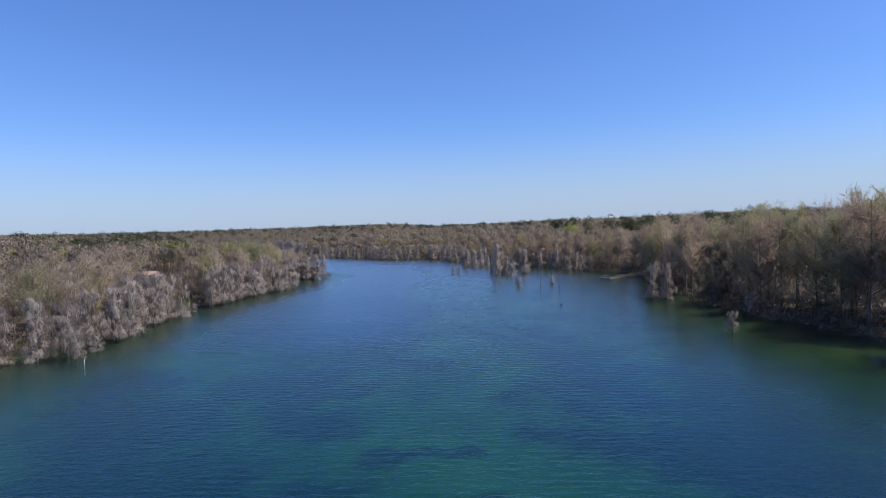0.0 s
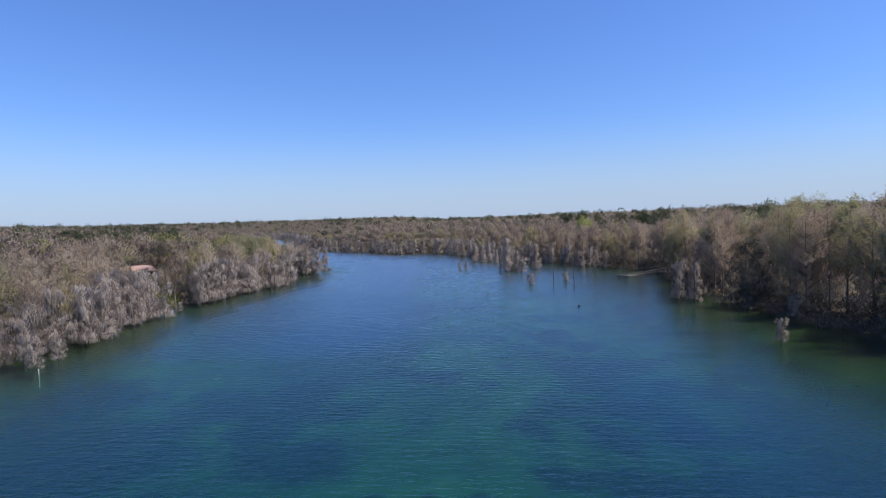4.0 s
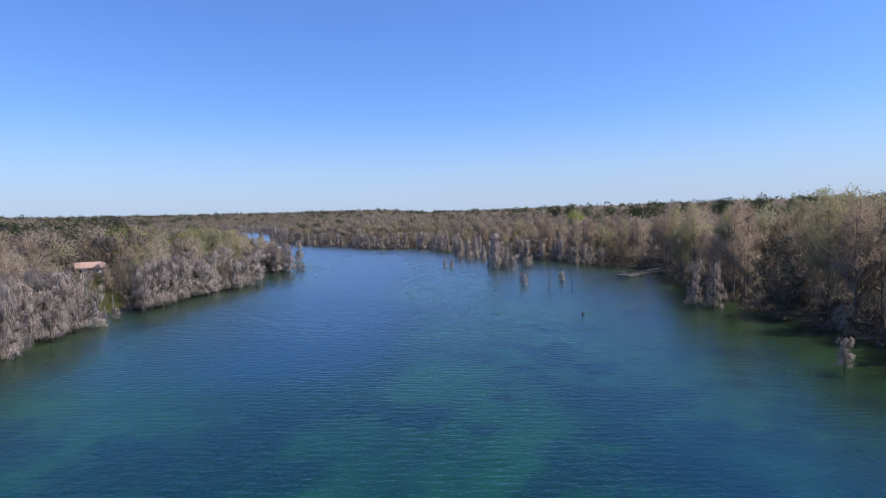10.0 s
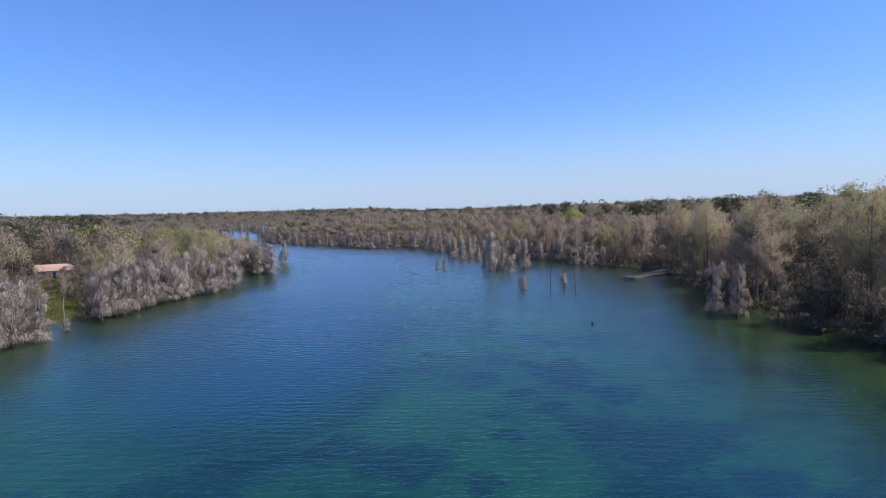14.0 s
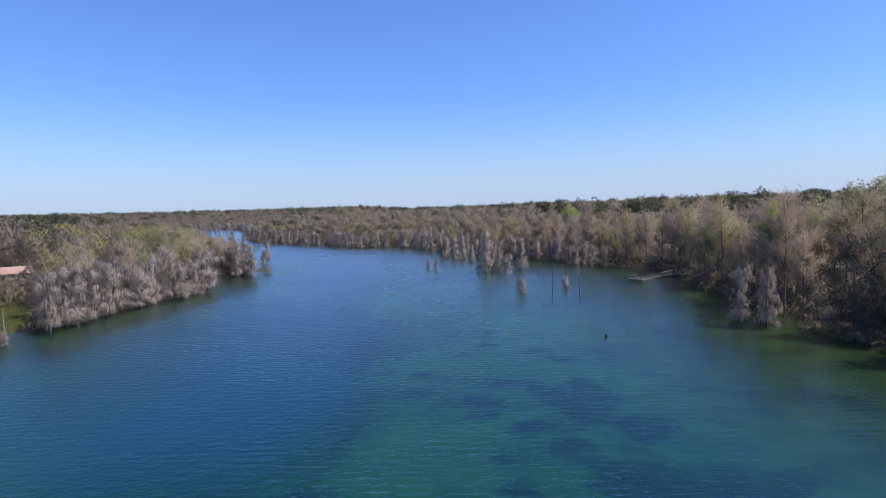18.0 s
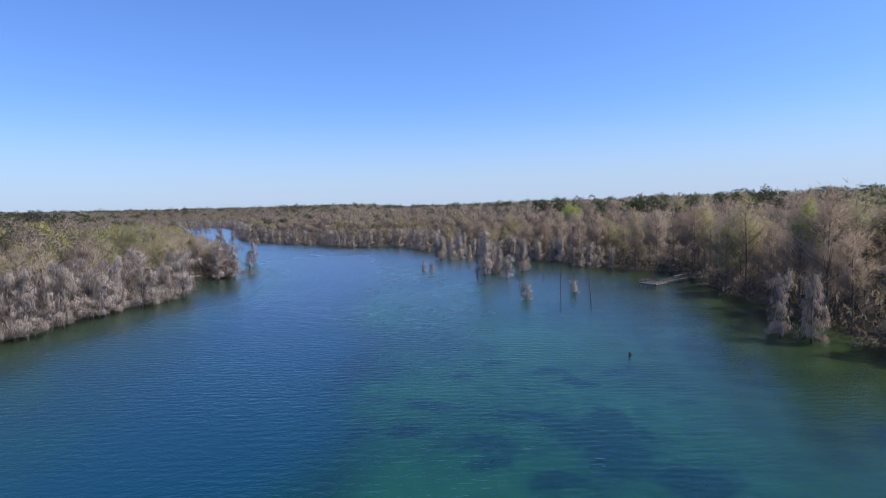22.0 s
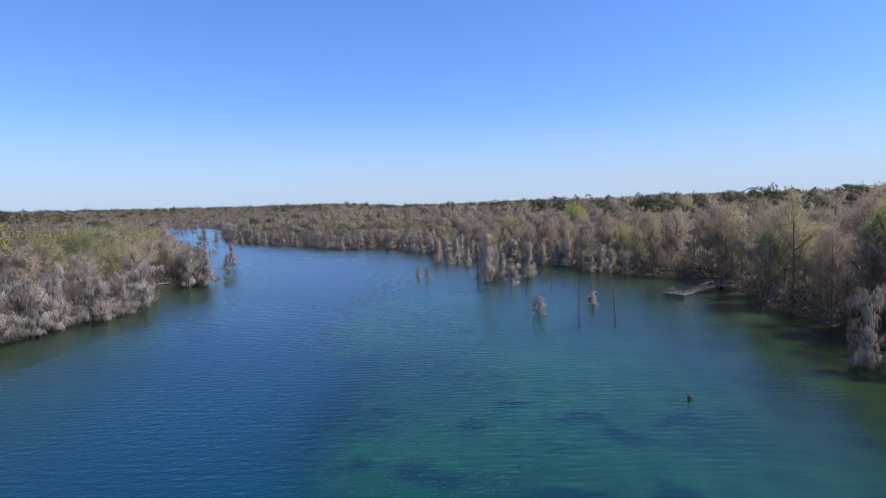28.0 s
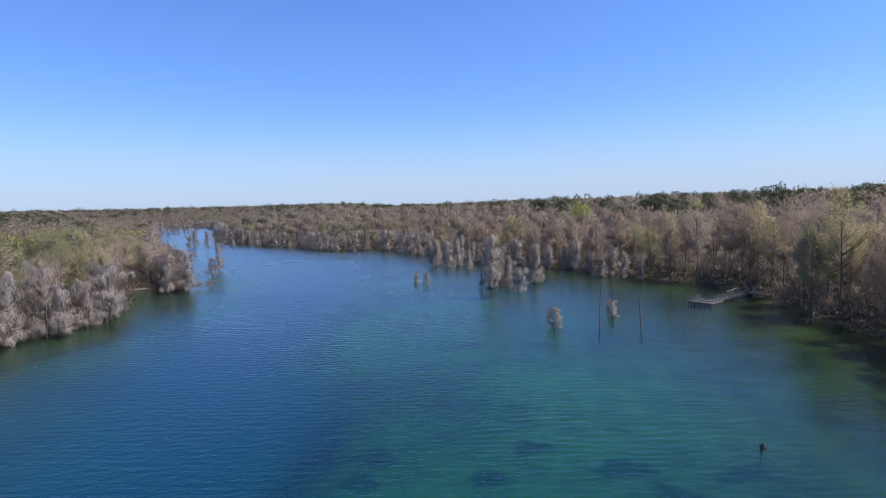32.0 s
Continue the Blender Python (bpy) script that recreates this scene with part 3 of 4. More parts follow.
def bare_tree(h=18.0, reach=4.6, low=0.2, twigs=2400, leaf=0, flare=1.6, slim=1.0, steep=0.8):
    """A leafless tree: rising limbs, branchlets that fan out from them, and fine twigs on those."""
    path = trunk_path(h * 0.93, 0.02, 6)
    r0 = 0.0095 * h
    wood = [tube(path, np.interp(path[:, 2] / h, [0, 0.06, 0.2, 1], [r0 * flare, r0, r0 * 0.8, 0.02]), 5)]
    nb = 44
    b, u = dome(h * 0.9, reach * 0.86, low, nb, 0.62)
    b[:6] = path[-1] * [1, 1, 0] + np.stack([rng.normal(size=6) * 0.9, rng.normal(size=6) * 0.9, rng.uniform(0.8, 0.95, 6) * h], 1)
    z0 = np.clip(b[:, 2] - steep * np.hypot(b[:, 0], b[:, 1]) - 0.5, 0.14 * h, None)
    o0 = np.stack([np.interp(z0, path[:, 2], path[:, i]) for i in range(3)], 1)
    for p, o, z in zip(b[:30], o0, z0):
        wood.append(tube([o, o * 0.45 + p * 0.55 + [0, 0, -0.4], p], [r0 * 0.5 * (1.15 - z / h), r0 * 0.34 * (1.15 - z / h), 0.025], 3))
    # branchlets
    m = nb * 8
    k, w = np.arange(m) % nb, rng.uniform(0.35, 1.0, (m, 1))
    base = o0[k] * (1 - w) + b[k] * w
    d1 = unit(unit(b[k] - o0[k]) * 0.7 + [0, 0, 0.28] + rng.normal(size=(m, 3)) * 0.55)
    l1 = rng.uniform(0.8, 2.2, (m, 1)) * reach / 4.6
    spray = blades(base, d1, l1[:, 0] * 1.05, rng.uniform(0.045, 0.08, m))
    # twigs
    j, w = rng.integers(0, m, twigs), rng.uniform(0.15, 1.05, (twigs, 1))
    o = base[j] + d1[j] * l1[j] * w
    d = unit(d1[j] * 0.7 + rng.normal(size=(twigs, 3)) * 0.6 + [0, 0, 0.15])
    tip = blades(o, d, rng.uniform(0.4, 1.0, twigs) * slim**0.4, rng.uniform(0.035, 0.075, twigs) * slim)
    fine = join([spray, tip])
    mid = np.array([0, 0, (0.3 + 0.3 * low) * h])
    oo = np.concatenate([base, o])
    dd = np.concatenate([d1, d])
    out = unit(unit((oo - mid) * [1, 1, 0.6]) + dd * 0.1 + rng.normal(size=oo.shape) * 0.12 + [0, 0, 0.15])
    fine = (*fine, np.repeat(out, 3, 0))
    green = None
    if leaf:
        k3 = rng.integers(0, twigs, leaf)
        green = (*leaves(o[k3] + d[k3] * rng.uniform(0, 1, (leaf, 1)) + rng.normal(size=(leaf, 3)) * 0.22, rng.uniform(0.16, 0.36, leaf)), np.repeat(out[m:][k3], 3, 0))
    return join(wood), fine, green


def moss_tree(h=9.0, reach=2.6, low=0.12, tufts=1300, twigs=120, count=18, top=0.35, rise=0.12, uneven=0.65, string=1.0):
    """A cypress whose crooked limbs are all hung with short curtains of moss; string draws them out longer and thinner."""
    path = trunk_path(h, 0.03, 7)
    r0 = 0.015 * h
    foot = np.concatenate([[[path[0, 0], path[0, 1], -0.42 * h]], path])
    trunk = [tube(foot, np.interp(foot[:, 2] / h, [-0.42, 0, 0.05, 0.16, 1], [r0 * 0.5, r0 * 1.9, r0 * 1.5, r0, 0.02]), 6)]
    tubes, pts, dirs = limbs_of(path, h, count, low, reach, rise, r0 * 0.5, lambda u: (1 - u) * (1 - top) + top + 0.34 * uneven * math.sin(u * 9), uneven)
    # side shoots that carry the moss between the limbs
    n = 3 * len(pts)
    k = rng.integers(0, len(pts), n)
    d1 = unit(dirs[k] * 0.5 + rng.normal(size=(n, 3)) * 0.6 + [0, 0, 0.25])
    l1 = rng.uniform(0.3, 1.1, (n, 1)) * h / 9
    tips = pts[k] + d1 * l1
    shoots = blades(pts[k], d1, l1[:, 0], 0.07)
    per = 11
    nb = tufts // per
    k = rng.integers(0, n, nb)
    k2 = np.repeat(k, per)
    c = np.repeat(tips[k] - d1[k] * l1[k] * rng.uniform(0, 0.7, (nb, 1)), per, 0)
    drop = np.repeat(rng.uniform(0.25, 1.0, nb) ** 1.3 * 1.15 * string, per) * (h / 9) ** 0.6
    o = c + rng.normal(size=(len(k2), 3)) * [0.22 / string, 0.22 / string, 0.24] * (h / 9) ** 0.6
    d = unit(rng.normal(size=(len(k2), 3)) * 0.42 / string + [0, 0, -1])
    ln = np.minimum(drop * rng.uniform(0.5, 1.15, len(k2)), np.maximum(0.1, o[:, 2] - 0.12))
    moss = blades(o, d, ln, rng.uniform(0.05, 0.12, len(k2)) / string * (h / 9) ** 0.4)
    out = unit(unit(o * [1, 1, 0]) * 0.9 + unit(o - c) * 0.35 + rng.normal(size=o.shape) * 0.18 + [0, 0, 0.3])
    moss = (*moss, np.repeat(out, 3, 0))
    k = rng.integers(0, n, twigs)
    d = unit(d1[k] + rng.normal(size=(twigs, 3)) * 0.5 + [0, 0, 0.35])
    fine = join([shoots, blades(tips[k], d, rng.uniform(0.3, 0.9, twigs) * h / 9, rng.uniform(0.04, 0.08, twigs))])
    return join(trunk + tubes), fine, moss


def tufted(centres, away, radius, per, length, width, droop, flat=0.8):
    """Rounded tufts of fine slips: needles, leaves or sprays of moss."""
    c, w = np.repeat(centres, per, 0), np.repeat(away, per, 0)
    r = np.repeat(radius * rng.uniform(0.7, 1.25, len(centres)), per)[:, None]
    u = unit(rng.normal(size=c.shape))
    o = c + u * r * rng.uniform(0.15, 1.0, (len(c), 1)) ** 0.5 * [1, 1, flat]
    d = unit(u * 0.7 + w * 0.3 + rng.normal(size=c.shape) * 0.45 + [0, 0, -droop])
    out = unit(u * 0.8 + w * 0.7 + rng.normal(size=c.shape) * 0.3 + [0, 0, 0.3])
    return (*blades(o, d, length * rng.uniform(0.6, 1.3, len(c)), width * rng.uniform(0.6, 1.3, len(c))), np.repeat(out, 3, 0))


def crown_limbs(h, count, low, reach, shape, r0, bend, lift, spread=(0.45, 1.1), gather=1.0):
    """A trunk, and limbs to the middles of the tufts of its crown."""
    path = trunk_path(h, bend)
    ends, away, wood, turn = [], [], [], rng.uniform(0, 6.28)
    for k in range(count):
        u = low + (0.96 - low) * ((k + rng.uniform(0, 0.8)) / count) ** gather
        turn += 2.4 + rng.uniform(-0.5, 0.5)
        w = np.array([math.cos(turn), math.sin(turn), 0.0])
        at = [np.array([np.interp(q * h, path[:, 2], path[:, i]) for i in range(3)]) for q in (u, max(0.03, u - lift))]
        end = at[0] + w * reach * shape((u - low) / (1 - low)) * rng.uniform(*spread)
        wood.append(tube([at[1], at[1] * 0.45 + end * 0.55, end], [r0 * 0.4 * (1.1 - u) + 0.02, r0 * 0.25 * (1.1 - u) + 0.015, 0.012], 3))
        ends.append(end)
        away.append(w)
    return path, wood, np.array(ends), np.array(away)


def pine_tree(h=24.0, tufts=17, low=0.6, reach=2.9, per=105, radius=1.5, length=0.42, width=0.22):
    """A tall bare trunk under a rounded crown of needle tufts."""
    r0 = 0.011 * h
    path, wood, ends, away = crown_limbs(h, tufts, low, reach, lambda u: 0.75 + 0.35 * math.sin(u * 3) - 0.55 * max(0, u - 0.7) / 0.3, r0, 0.012, 0.04)
    trunk = tube(path, np.interp(path[:, 2] / h, [0, 0.05, 1], [r0 * 1.3, r0, 0.05]), 6)
    return join([trunk] + wood), tufted(ends, away, radius, per, length, width, -0.2, 0.7)


def plant(kind, parts, label, category="tree"):
    """A pattern tree, whose meshes the trees of its kind share."""
    return dict(kind=kind, label=label, category=category, parts=[(n, mesh_of(n, geo[0], geo[1], mat, False, geo[2] if len(geo) > 2 else None), lab) for n, geo, mat, lab in parts if geo is not None])


def set_tree(pattern, x, y, h, base, group, z=None, rz=None, wide=1.0, label=""):
    z = float(ground_z(x, y)) - 0.05 if z is None else z
    k = h / base
    m = Matrix.LocRotScale((x, y, z), Euler((0, 0, rng.uniform(0, 6.28) if rz is None else rz)), (k * wide, k * wide, k))
    root = new(pattern["kind"])
    root.empty_display_size = 0.5
    root.matrix_basis = m
    tagged(root, label or pattern["label"], pattern["category"], group)
    for n, me, lab in pattern["parts"]:
        ob = new(n, me)
        ob.parent = root
        if n != "trunk":
            tagged(ob, lab, kind="stuff")
    return root


BARE, OLIVE, GREEN, MOSSY, LONE, SHAGGY, PINES, DARK = [], [], [], [], [], [], [], []
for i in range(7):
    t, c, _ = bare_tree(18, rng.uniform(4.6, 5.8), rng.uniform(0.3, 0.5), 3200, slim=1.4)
    BARE.append(plant("bare_tree", [("trunk", t, M_BARK, ""), ("crown", c, M_TWIG_LIT, "bare twigs, coloured lighter for the sunlit bank")], "leafless grey-brown swamp tree standing on the wooded bank"))
for i in range(3):
    t, c, _ = bare_tree(18, rng.uniform(4.6, 5.6), rng.uniform(0.3, 0.5), 3200, slim=1.4)
    OLIVE.append(plant("budding_tree", [("trunk", t, M_BARK, ""), ("crown", c, M_TWIG_OLIVE, "olive-tan budding twigs")], "tall tree with olive-tan spring buds on the bank"))
for i in range(3):
    t, c, g = bare_tree(18, rng.uniform(4.4, 5.2), rng.uniform(0.3, 0.45), 900, 4400)
    GREEN.append(plant("leafing_tree", [("trunk", t, M_BARK, ""), ("twig_spray", c, M_TWIG, ""), ("crown", g, M_LEAF, "fresh yellow-green leaves")], "tree in fresh yellow-green spring leaf on the bank"))
t, c, g = bare_tree(18, 4.2, 0.62, 500, 4800)
LIME = plant("leafing_tree", [("trunk", t, M_BARK, ""), ("twig_spray", c, M_TWIG, ""), ("crown", g, M_LIME, "bright lime-green leaves")], "tree in bright lime-green spring leaf")
FINE_BARE, FINE_OLIVE = [], []  # thinner crowns, with trunks showing through
for i in range(4):
    t, c, _ = bare_tree(18, rng.uniform(4.4, 5.4), rng.uniform(0.3, 0.52), 4000, slim=1.1)
    FINE_BARE.append(plant("bare_tree", [("trunk", t, M_BARK, ""), ("crown", c, M_TWIG, "bare brown-grey twigs")], "leafless brown swamp tree on the shaded bank"))
for i in range(2):
    t, c, _ = bare_tree(18, rng.uniform(4.4, 5.4), rng.uniform(0.3, 0.5), 4000, slim=1.1)
    FINE_OLIVE.append(plant("budding_tree", [("trunk", t, M_BARK, ""), ("crown", c, M_TWIG_OLIVE, "olive-tan budding twigs")], "tall tree with olive-tan spring buds on the shaded bank"))
BIG, BIG_OLIVE = [], []  # broad round-headed trees of the near shaded bank
for i in range(4):
    t, c, _ = bare_tree(18, rng.uniform(4.6, 5.6), rng.uniform(0.3, 0.45), 4400, slim=1.05)
    BIG.append(plant("bare_tree", [("trunk", t, M_BARK, ""), ("crown", c, M_TWIG, "bare brown-grey twigs")], "broad leafless brown tree on the shaded bank"))
for i in range(2):
    t, c, _ = bare_tree(18, rng.uniform(4.8, 5.6), rng.uniform(0.3, 0.45), 4400, slim=1.05)
    BIG_OLIVE.append(plant("budding_tree", [("trunk", t, M_BARK, ""), ("crown", c, M_TWIG_OLIVE, "olive-tan budding twigs")], "broad tree with olive-tan spring buds on the shaded bank"))
for i in range(5):
    t, c, g = moss_tree(9, rng.uniform(2.4, 3.2), rng.uniform(0.02, 0.07), 3600, 420, 26, 0.6, 0.45, 0.8, 1.35)
    MOSSY.append(plant("mossy_cypress", [("trunk", t, M_BARK, ""), ("twig_spray", c, M_TWIG, ""), ("moss", g, M_MOSS, "grey hanging moss")], "grey moss-draped cypress standing at the water's edge"))
FLUFFY = []
for i in range(4):
    t, c, g = moss_tree(9, rng.uniform(2.2, 2.9), rng.uniform(0.02, 0.06), 3000, 120, 28, 0.3, 0.1)
    FLUFFY.append(plant("mossy_cypress", [("trunk", t, M_BARK, ""), ("twig_spray", c, M_TWIG, ""), ("moss", g, M_MOSS, "grey hanging moss")], "grey moss-draped cypress standing at the water's edge"))
for i in range(3):
    t, c, g = moss_tree(9, 2.7, 0.01, 5600, 160, 46, 0.2, 0.0, 0.35)
    LONE.append(plant("mossy_cypress", [("trunk", t, M_BARK, ""), ("twig_spray", c, M_TWIG, ""), ("moss", g, M_MOSS, "grey hanging moss")], "ragged moss-draped cypress standing in open water"))
for i in range(4):
    t, c, g = moss_tree(4, rng.uniform(1.15, 1.4), 0.08, 2100, 90, 30, 0.9, 0.15, 0.3)
    SHAGGY.append(plant("small_cypress", [("trunk", t, M_BARK, ""), ("twig_spray", c, M_TWIG, ""), ("moss", g, M_MOSS, "grey hanging moss")], "small moss-draped cypress standing alone in the water"))
RAGGED = []
for i in range(2):
    t, c, g = moss_tree(9, 2.4, 0.05, 3600, 200, 22, 0.4, -0.08, 0.7, 1.25)
    RAGGED.append(plant("mossy_cypress", [("trunk", t, M_BARK, ""), ("twig_spray", c, M_TWIG, ""), ("moss", g, M_MOSS, "pale ragged moss")], "ragged moss-hung cypress standing off the shaded bank"))
for i in range(4):
    t, c = pine_tree(24, 18, rng.uniform(0.55, 0.68), rng.uniform(2.5, 3.3), 150, 1.35, 0.42, 0.16)
    PINES.append(plant("pine_tree", [("trunk", t, M_PINE_BARK, ""), ("crown", c, M_NEEDLE, "dark green needle clumps")], "tall dark green pine rising above the wood"))
for i in range(2):
    t, c = pine_tree(15, 34, 0.12, 3.3, 150, 1.15, 0.36, 0.12)
    DARK.append(plant("evergreen_tree", [("trunk", t, M_BARK, ""), ("crown", c, M_EVERGREEN, "dense dark leaves")], "dark dense evergreen tree at the shaded bank"))


def pick(some):
    return some[int(rng.integers(0, len(some)))]


def along(bank, lo, hi, step):
    """Points every step metres along a bank, between two rows of its list."""
    pts = np.array(bank[lo:hi + 1], float)
    d = np.r_[0, np.cumsum(np.hypot(*np.diff(pts, axis=0).T))]
    at = np.arange(0, d[-1], step)
    return np.stack([np.interp(at, d, pts[:, 0]), np.interp(at, d, pts[:, 1])], 1)


def in_view_gap(x, y, more=0.0):
    """The clearing that runs from the small gap in the bank trees to the house."""
    a, b = np.array([-74.0, 148.0]), np.array([-136.0, 238.0])
    e = b - a
    k = np.clip(((x - a[0]) * e[0] + (y - a[1]) * e[1]) / (e @ e), 0, 0.98)
    return np.hypot(x - a[0] - k * e[0], y - a[1] - k * e[1]) < 3.7 + 2.0 * k + more


def before_landing(x, y):
    """The open coves: before the small landing, and by the marsh grass."""
    k = min(44.0, max(-2.0, (x + 75.5) * 0.43 - (y - 251) * 0.90))
    return math.hypot(x + 75.5 - 0.43 * k, y - 251 + 0.90 * k) < 6.0 or math.hypot(x + 80, y - 98) < 6.5


# mossy cypresses along the water
for bank, lo, hi, step, tall, group in (
        (LEFT_BANK, 3, 24, 2.6, (7.0, 11.5), "mossy cypresses along the near bank"),
        (LEFT_BANK, 24, 28, 7.0, (7, 11), "mossy cypresses along the channel"),
        (RIGHT_BANK, 16, 19, 4.6, (6, 9), "mossy cypresses along the far bank"),
        (RIGHT_BANK, 19, 28, 4.0, (5, 10.5), "mossy cypresses along the far bank"),
        (RIGHT_BANK, 28, 33, 9.0, (8, 13), "mossy cypresses along the channel")):
    for x, y in along(bank, lo, hi, step):
        x, y = x + rng.normal() * 1.4 + (1.3 if bank is LEFT_BANK and y < 232 else -1.5 if y > 290 else 0.0), y + rng.normal() * 1.6 - (2.0 if bank is RIGHT_BANK and y > 290 else 0.0)
        if off_water(x, y) < -4.0 or in_view_gap(x, y, 2.3) or before_landing(x, y):
            continue
        set_tree(pick(FLUFFY if bank is RIGHT_BANK or rng.uniform() < 0.12 else MOSSY), x, y, rng.uniform(*tall), 9.0, group, z=max(-0.1, float(ground_z(x, y)) - 0.05), wide=rng.uniform(0.9, 1.3))


# where the spring green stands thick: middle and radius
SPRING = [(-100, 212, 17), (-84, 203, 10), (-90, 232, 13), (-110, 262, 18), (-108, 246, 12), (-112, 182, 5), (-86, 248, 5), (-125, 270, 20), (-150, 190, 16), (-180, 320, 30), (96, 112, 5), (100, 98, 6)]


def spring_green(x, y):
    return np.max([np.clip(1.4 - np.hypot(x - a, y - b) / r, 0, 1) for a, b, r in SPRING], 0)


# woods of single trees behind them
def below_sight(x, y, h):
    """Young growth in the strip between the water and the house, low enough to leave the roof in view."""
    if not -131 < x < -76:
        return h
    k = x / -136.0
    return min(h, 17.8 - 15.6 * k) if 5 + 231 * k - 3 < y < 50 + 186 * k + 3 else h


def scatter(x0, x1, y0, y1, step):
    xs, ys = np.meshgrid(np.arange(x0, x1, step), np.arange(y0, y1, step), indexing="ij")
    p = np.stack([xs.ravel(), ys.ravel()], 1)
    return p + rng.uniform(-0.45, 0.45, p.shape) * step


def tree_height(x, y, s):
    left = np.interp(s, [2, 10, 40, 150], [12.5, 15.5, 18.5, 20.0])
    right = np.interp(y, [60, 100, 112, 130, 150, 240, 300], [24.0, 25.2, 23.8, 21.6, 19.6, 18.4, 17.2])
    far = np.interp(s, [2, 25, 80], [13.0, 17.0, 18.5])
    w = np.clip((y - 240) / 40, 0, 1)
    return np.where(x < -45, np.where(y < 330, left, far), right * (1 - w) + far * w)


near = scatter(-150, 140, 40, 330, 6.4)
far_bank = scatter(-180, 90, 330, 540, 7.2)
for p, wide_zone in ((near, 22), (far_bank, 10)):
    s = off_water(p[:, 0], p[:, 1])
    for (x, y), d in zip(p, s):
        if not 2.5 < d < wide_zone or in_view_gap(x, y) or before_landing(x, y) or math.hypot(x - 65, y - 131) < 7:
            continue
        if x < -62 and 275 < y or x > 0 and y < 138 and d > 9 and rng.uniform() < 0.3:
            continue
        h = below_sight(x, y, float(tree_height(x, y, d)) * (rng.uniform(0.86, 1.04) if x > 0 and y < 135 else rng.uniform(0.72, 1.16)))
        r = rng.uniform()
        green = float(spring_green(x, y))
        if d > 13 and r < 0.05 and x < 0:
            set_tree(pick(PINES), x, y, h * 1.0, 24.0, "pines in the woods")
        elif r < (0.05 if x < 0 else 0.012) + 0.68 * green:
            set_tree(pick(GREEN), x, y, h, 18.0, "leafing trees on the banks")
        elif r < (0.22 if x > 0 and y < 130 else (0.14 if x > 0 else 0.36) + 0.5 * green):
            set_tree(pick(BIG_OLIVE if x > 0 and y < 138 else FINE_OLIVE if x > -40 else OLIVE), x, y, h, 18.0, "budding trees on the banks")
        else:
            set_tree(pick(BIG if x > 0 and y < 138 else FINE_BARE if x > -40 else BARE), x, y, h, 18.0, "bare trees on the banks")

# dark evergreens on the shaded bank
for x, y, h in ((65.5, 132, 15.0), (64.5, 128, 10), (74, 103, 8), (76, 140, 10), (70, 134, 7)):
    set_tree(pick(DARK), x, y, h, 15.0, "dark evergreens on the shaded bank")

# trees that stand out by their colour or shape
set_tree(LIME, 70.5, 159.6, 20.5, 18.0, "leafing trees on the banks", wide=0.72, label="tree in bright green spring leaf among bare trees")
set_tree(LIME, 75.5, 334, 20.5, 18.0, "leafing trees on the banks", wide=1.15, label="tree in bright lime-green leaf above the far wood")
set_tree(PINES[0], -104, 204, 20.5, 24.0, "pines in the woods", label="lone tall dark pine with a bare trunk above the bank wood")
set_tree(DARK[0], -103, 217, 16.0, 15.0, "evergreens in the bank wood", label="round dark green evergreen among leafless trees")
set_tree(DARK[1], -118, 197, 14, 15.0, "evergreens in the bank wood", label="round dark green evergreen among leafless trees")
for x, y, top in ((-163, 259, 19.5), (-173, 262, 18.5), (-185, 266, 20.0)):
    set_tree(pick(DARK), x, y, top - float(ground_z(x, y)), 15.0, "evergreens in the bank wood", label="broad dark green evergreen behind the house", wide=1.15)
set_tree(DARK[0], -189, 345, 26.5 - float(ground_z(-189, 345)), 15.0, "pines in the woods", wide=0.95, label="tall dark pine standing above the leafless wood")
for x, y, h in ((-85, 228, 17.5), (-79, 221, 16.5), (-74, 214, 14.5), (76, 115, 22), (72, 96, 21), (70, 185, 15.5), (80, 160, 21), (87, 157, 23), (91, 149, 24), (95, 164, 24), (79, 128, 22.5)):
    set_tree(pick(GREEN), x, y, h, 18.0, "leafing trees on the banks")
for x, y, h in ((76, 90, 23.5), (79, 99, 25), (83, 92, 26), (75, 107, 21)):
    set_tree(pick(BIG_OLIVE), x, y, h, 18.0, "budding trees on the banks", wide=1.1)
set_tree(BARE[0], -85, 165, 9.0, 18.0, "bare trees on the banks", wide=0.5, label="slender pale bare tree at the grassy gap")

for x, y, h in ((-69, 254, 11.5), (-72, 257, 12.5), (-76, 258, 13), (-72, 262, 13.5), (-79, 264, 14), (-67, 250, 9.5), (-83, 259, 14), (-80, 270, 14.5), (-88, 272, 15)):
    set_tree(pick(BARE), x, y, h, 18.0, "bare trees on the banks", label="leafless grey-brown tree on the wooded point")

# the first mossy trees of the near bank, in front of the marsh grass
for x, y, h in ((-70.5, 93.5, 9.0), (-74, 90.5, 9.5), (-78.5, 88, 8.5), (-82, 85, 9.0), (-76, 95, 6.5)):
    set_tree(pick(MOSSY), x, y, h, 9.0, "mossy cypresses along the near bank", z=max(-0.1, float(ground_z(x, y)) - 0.05))

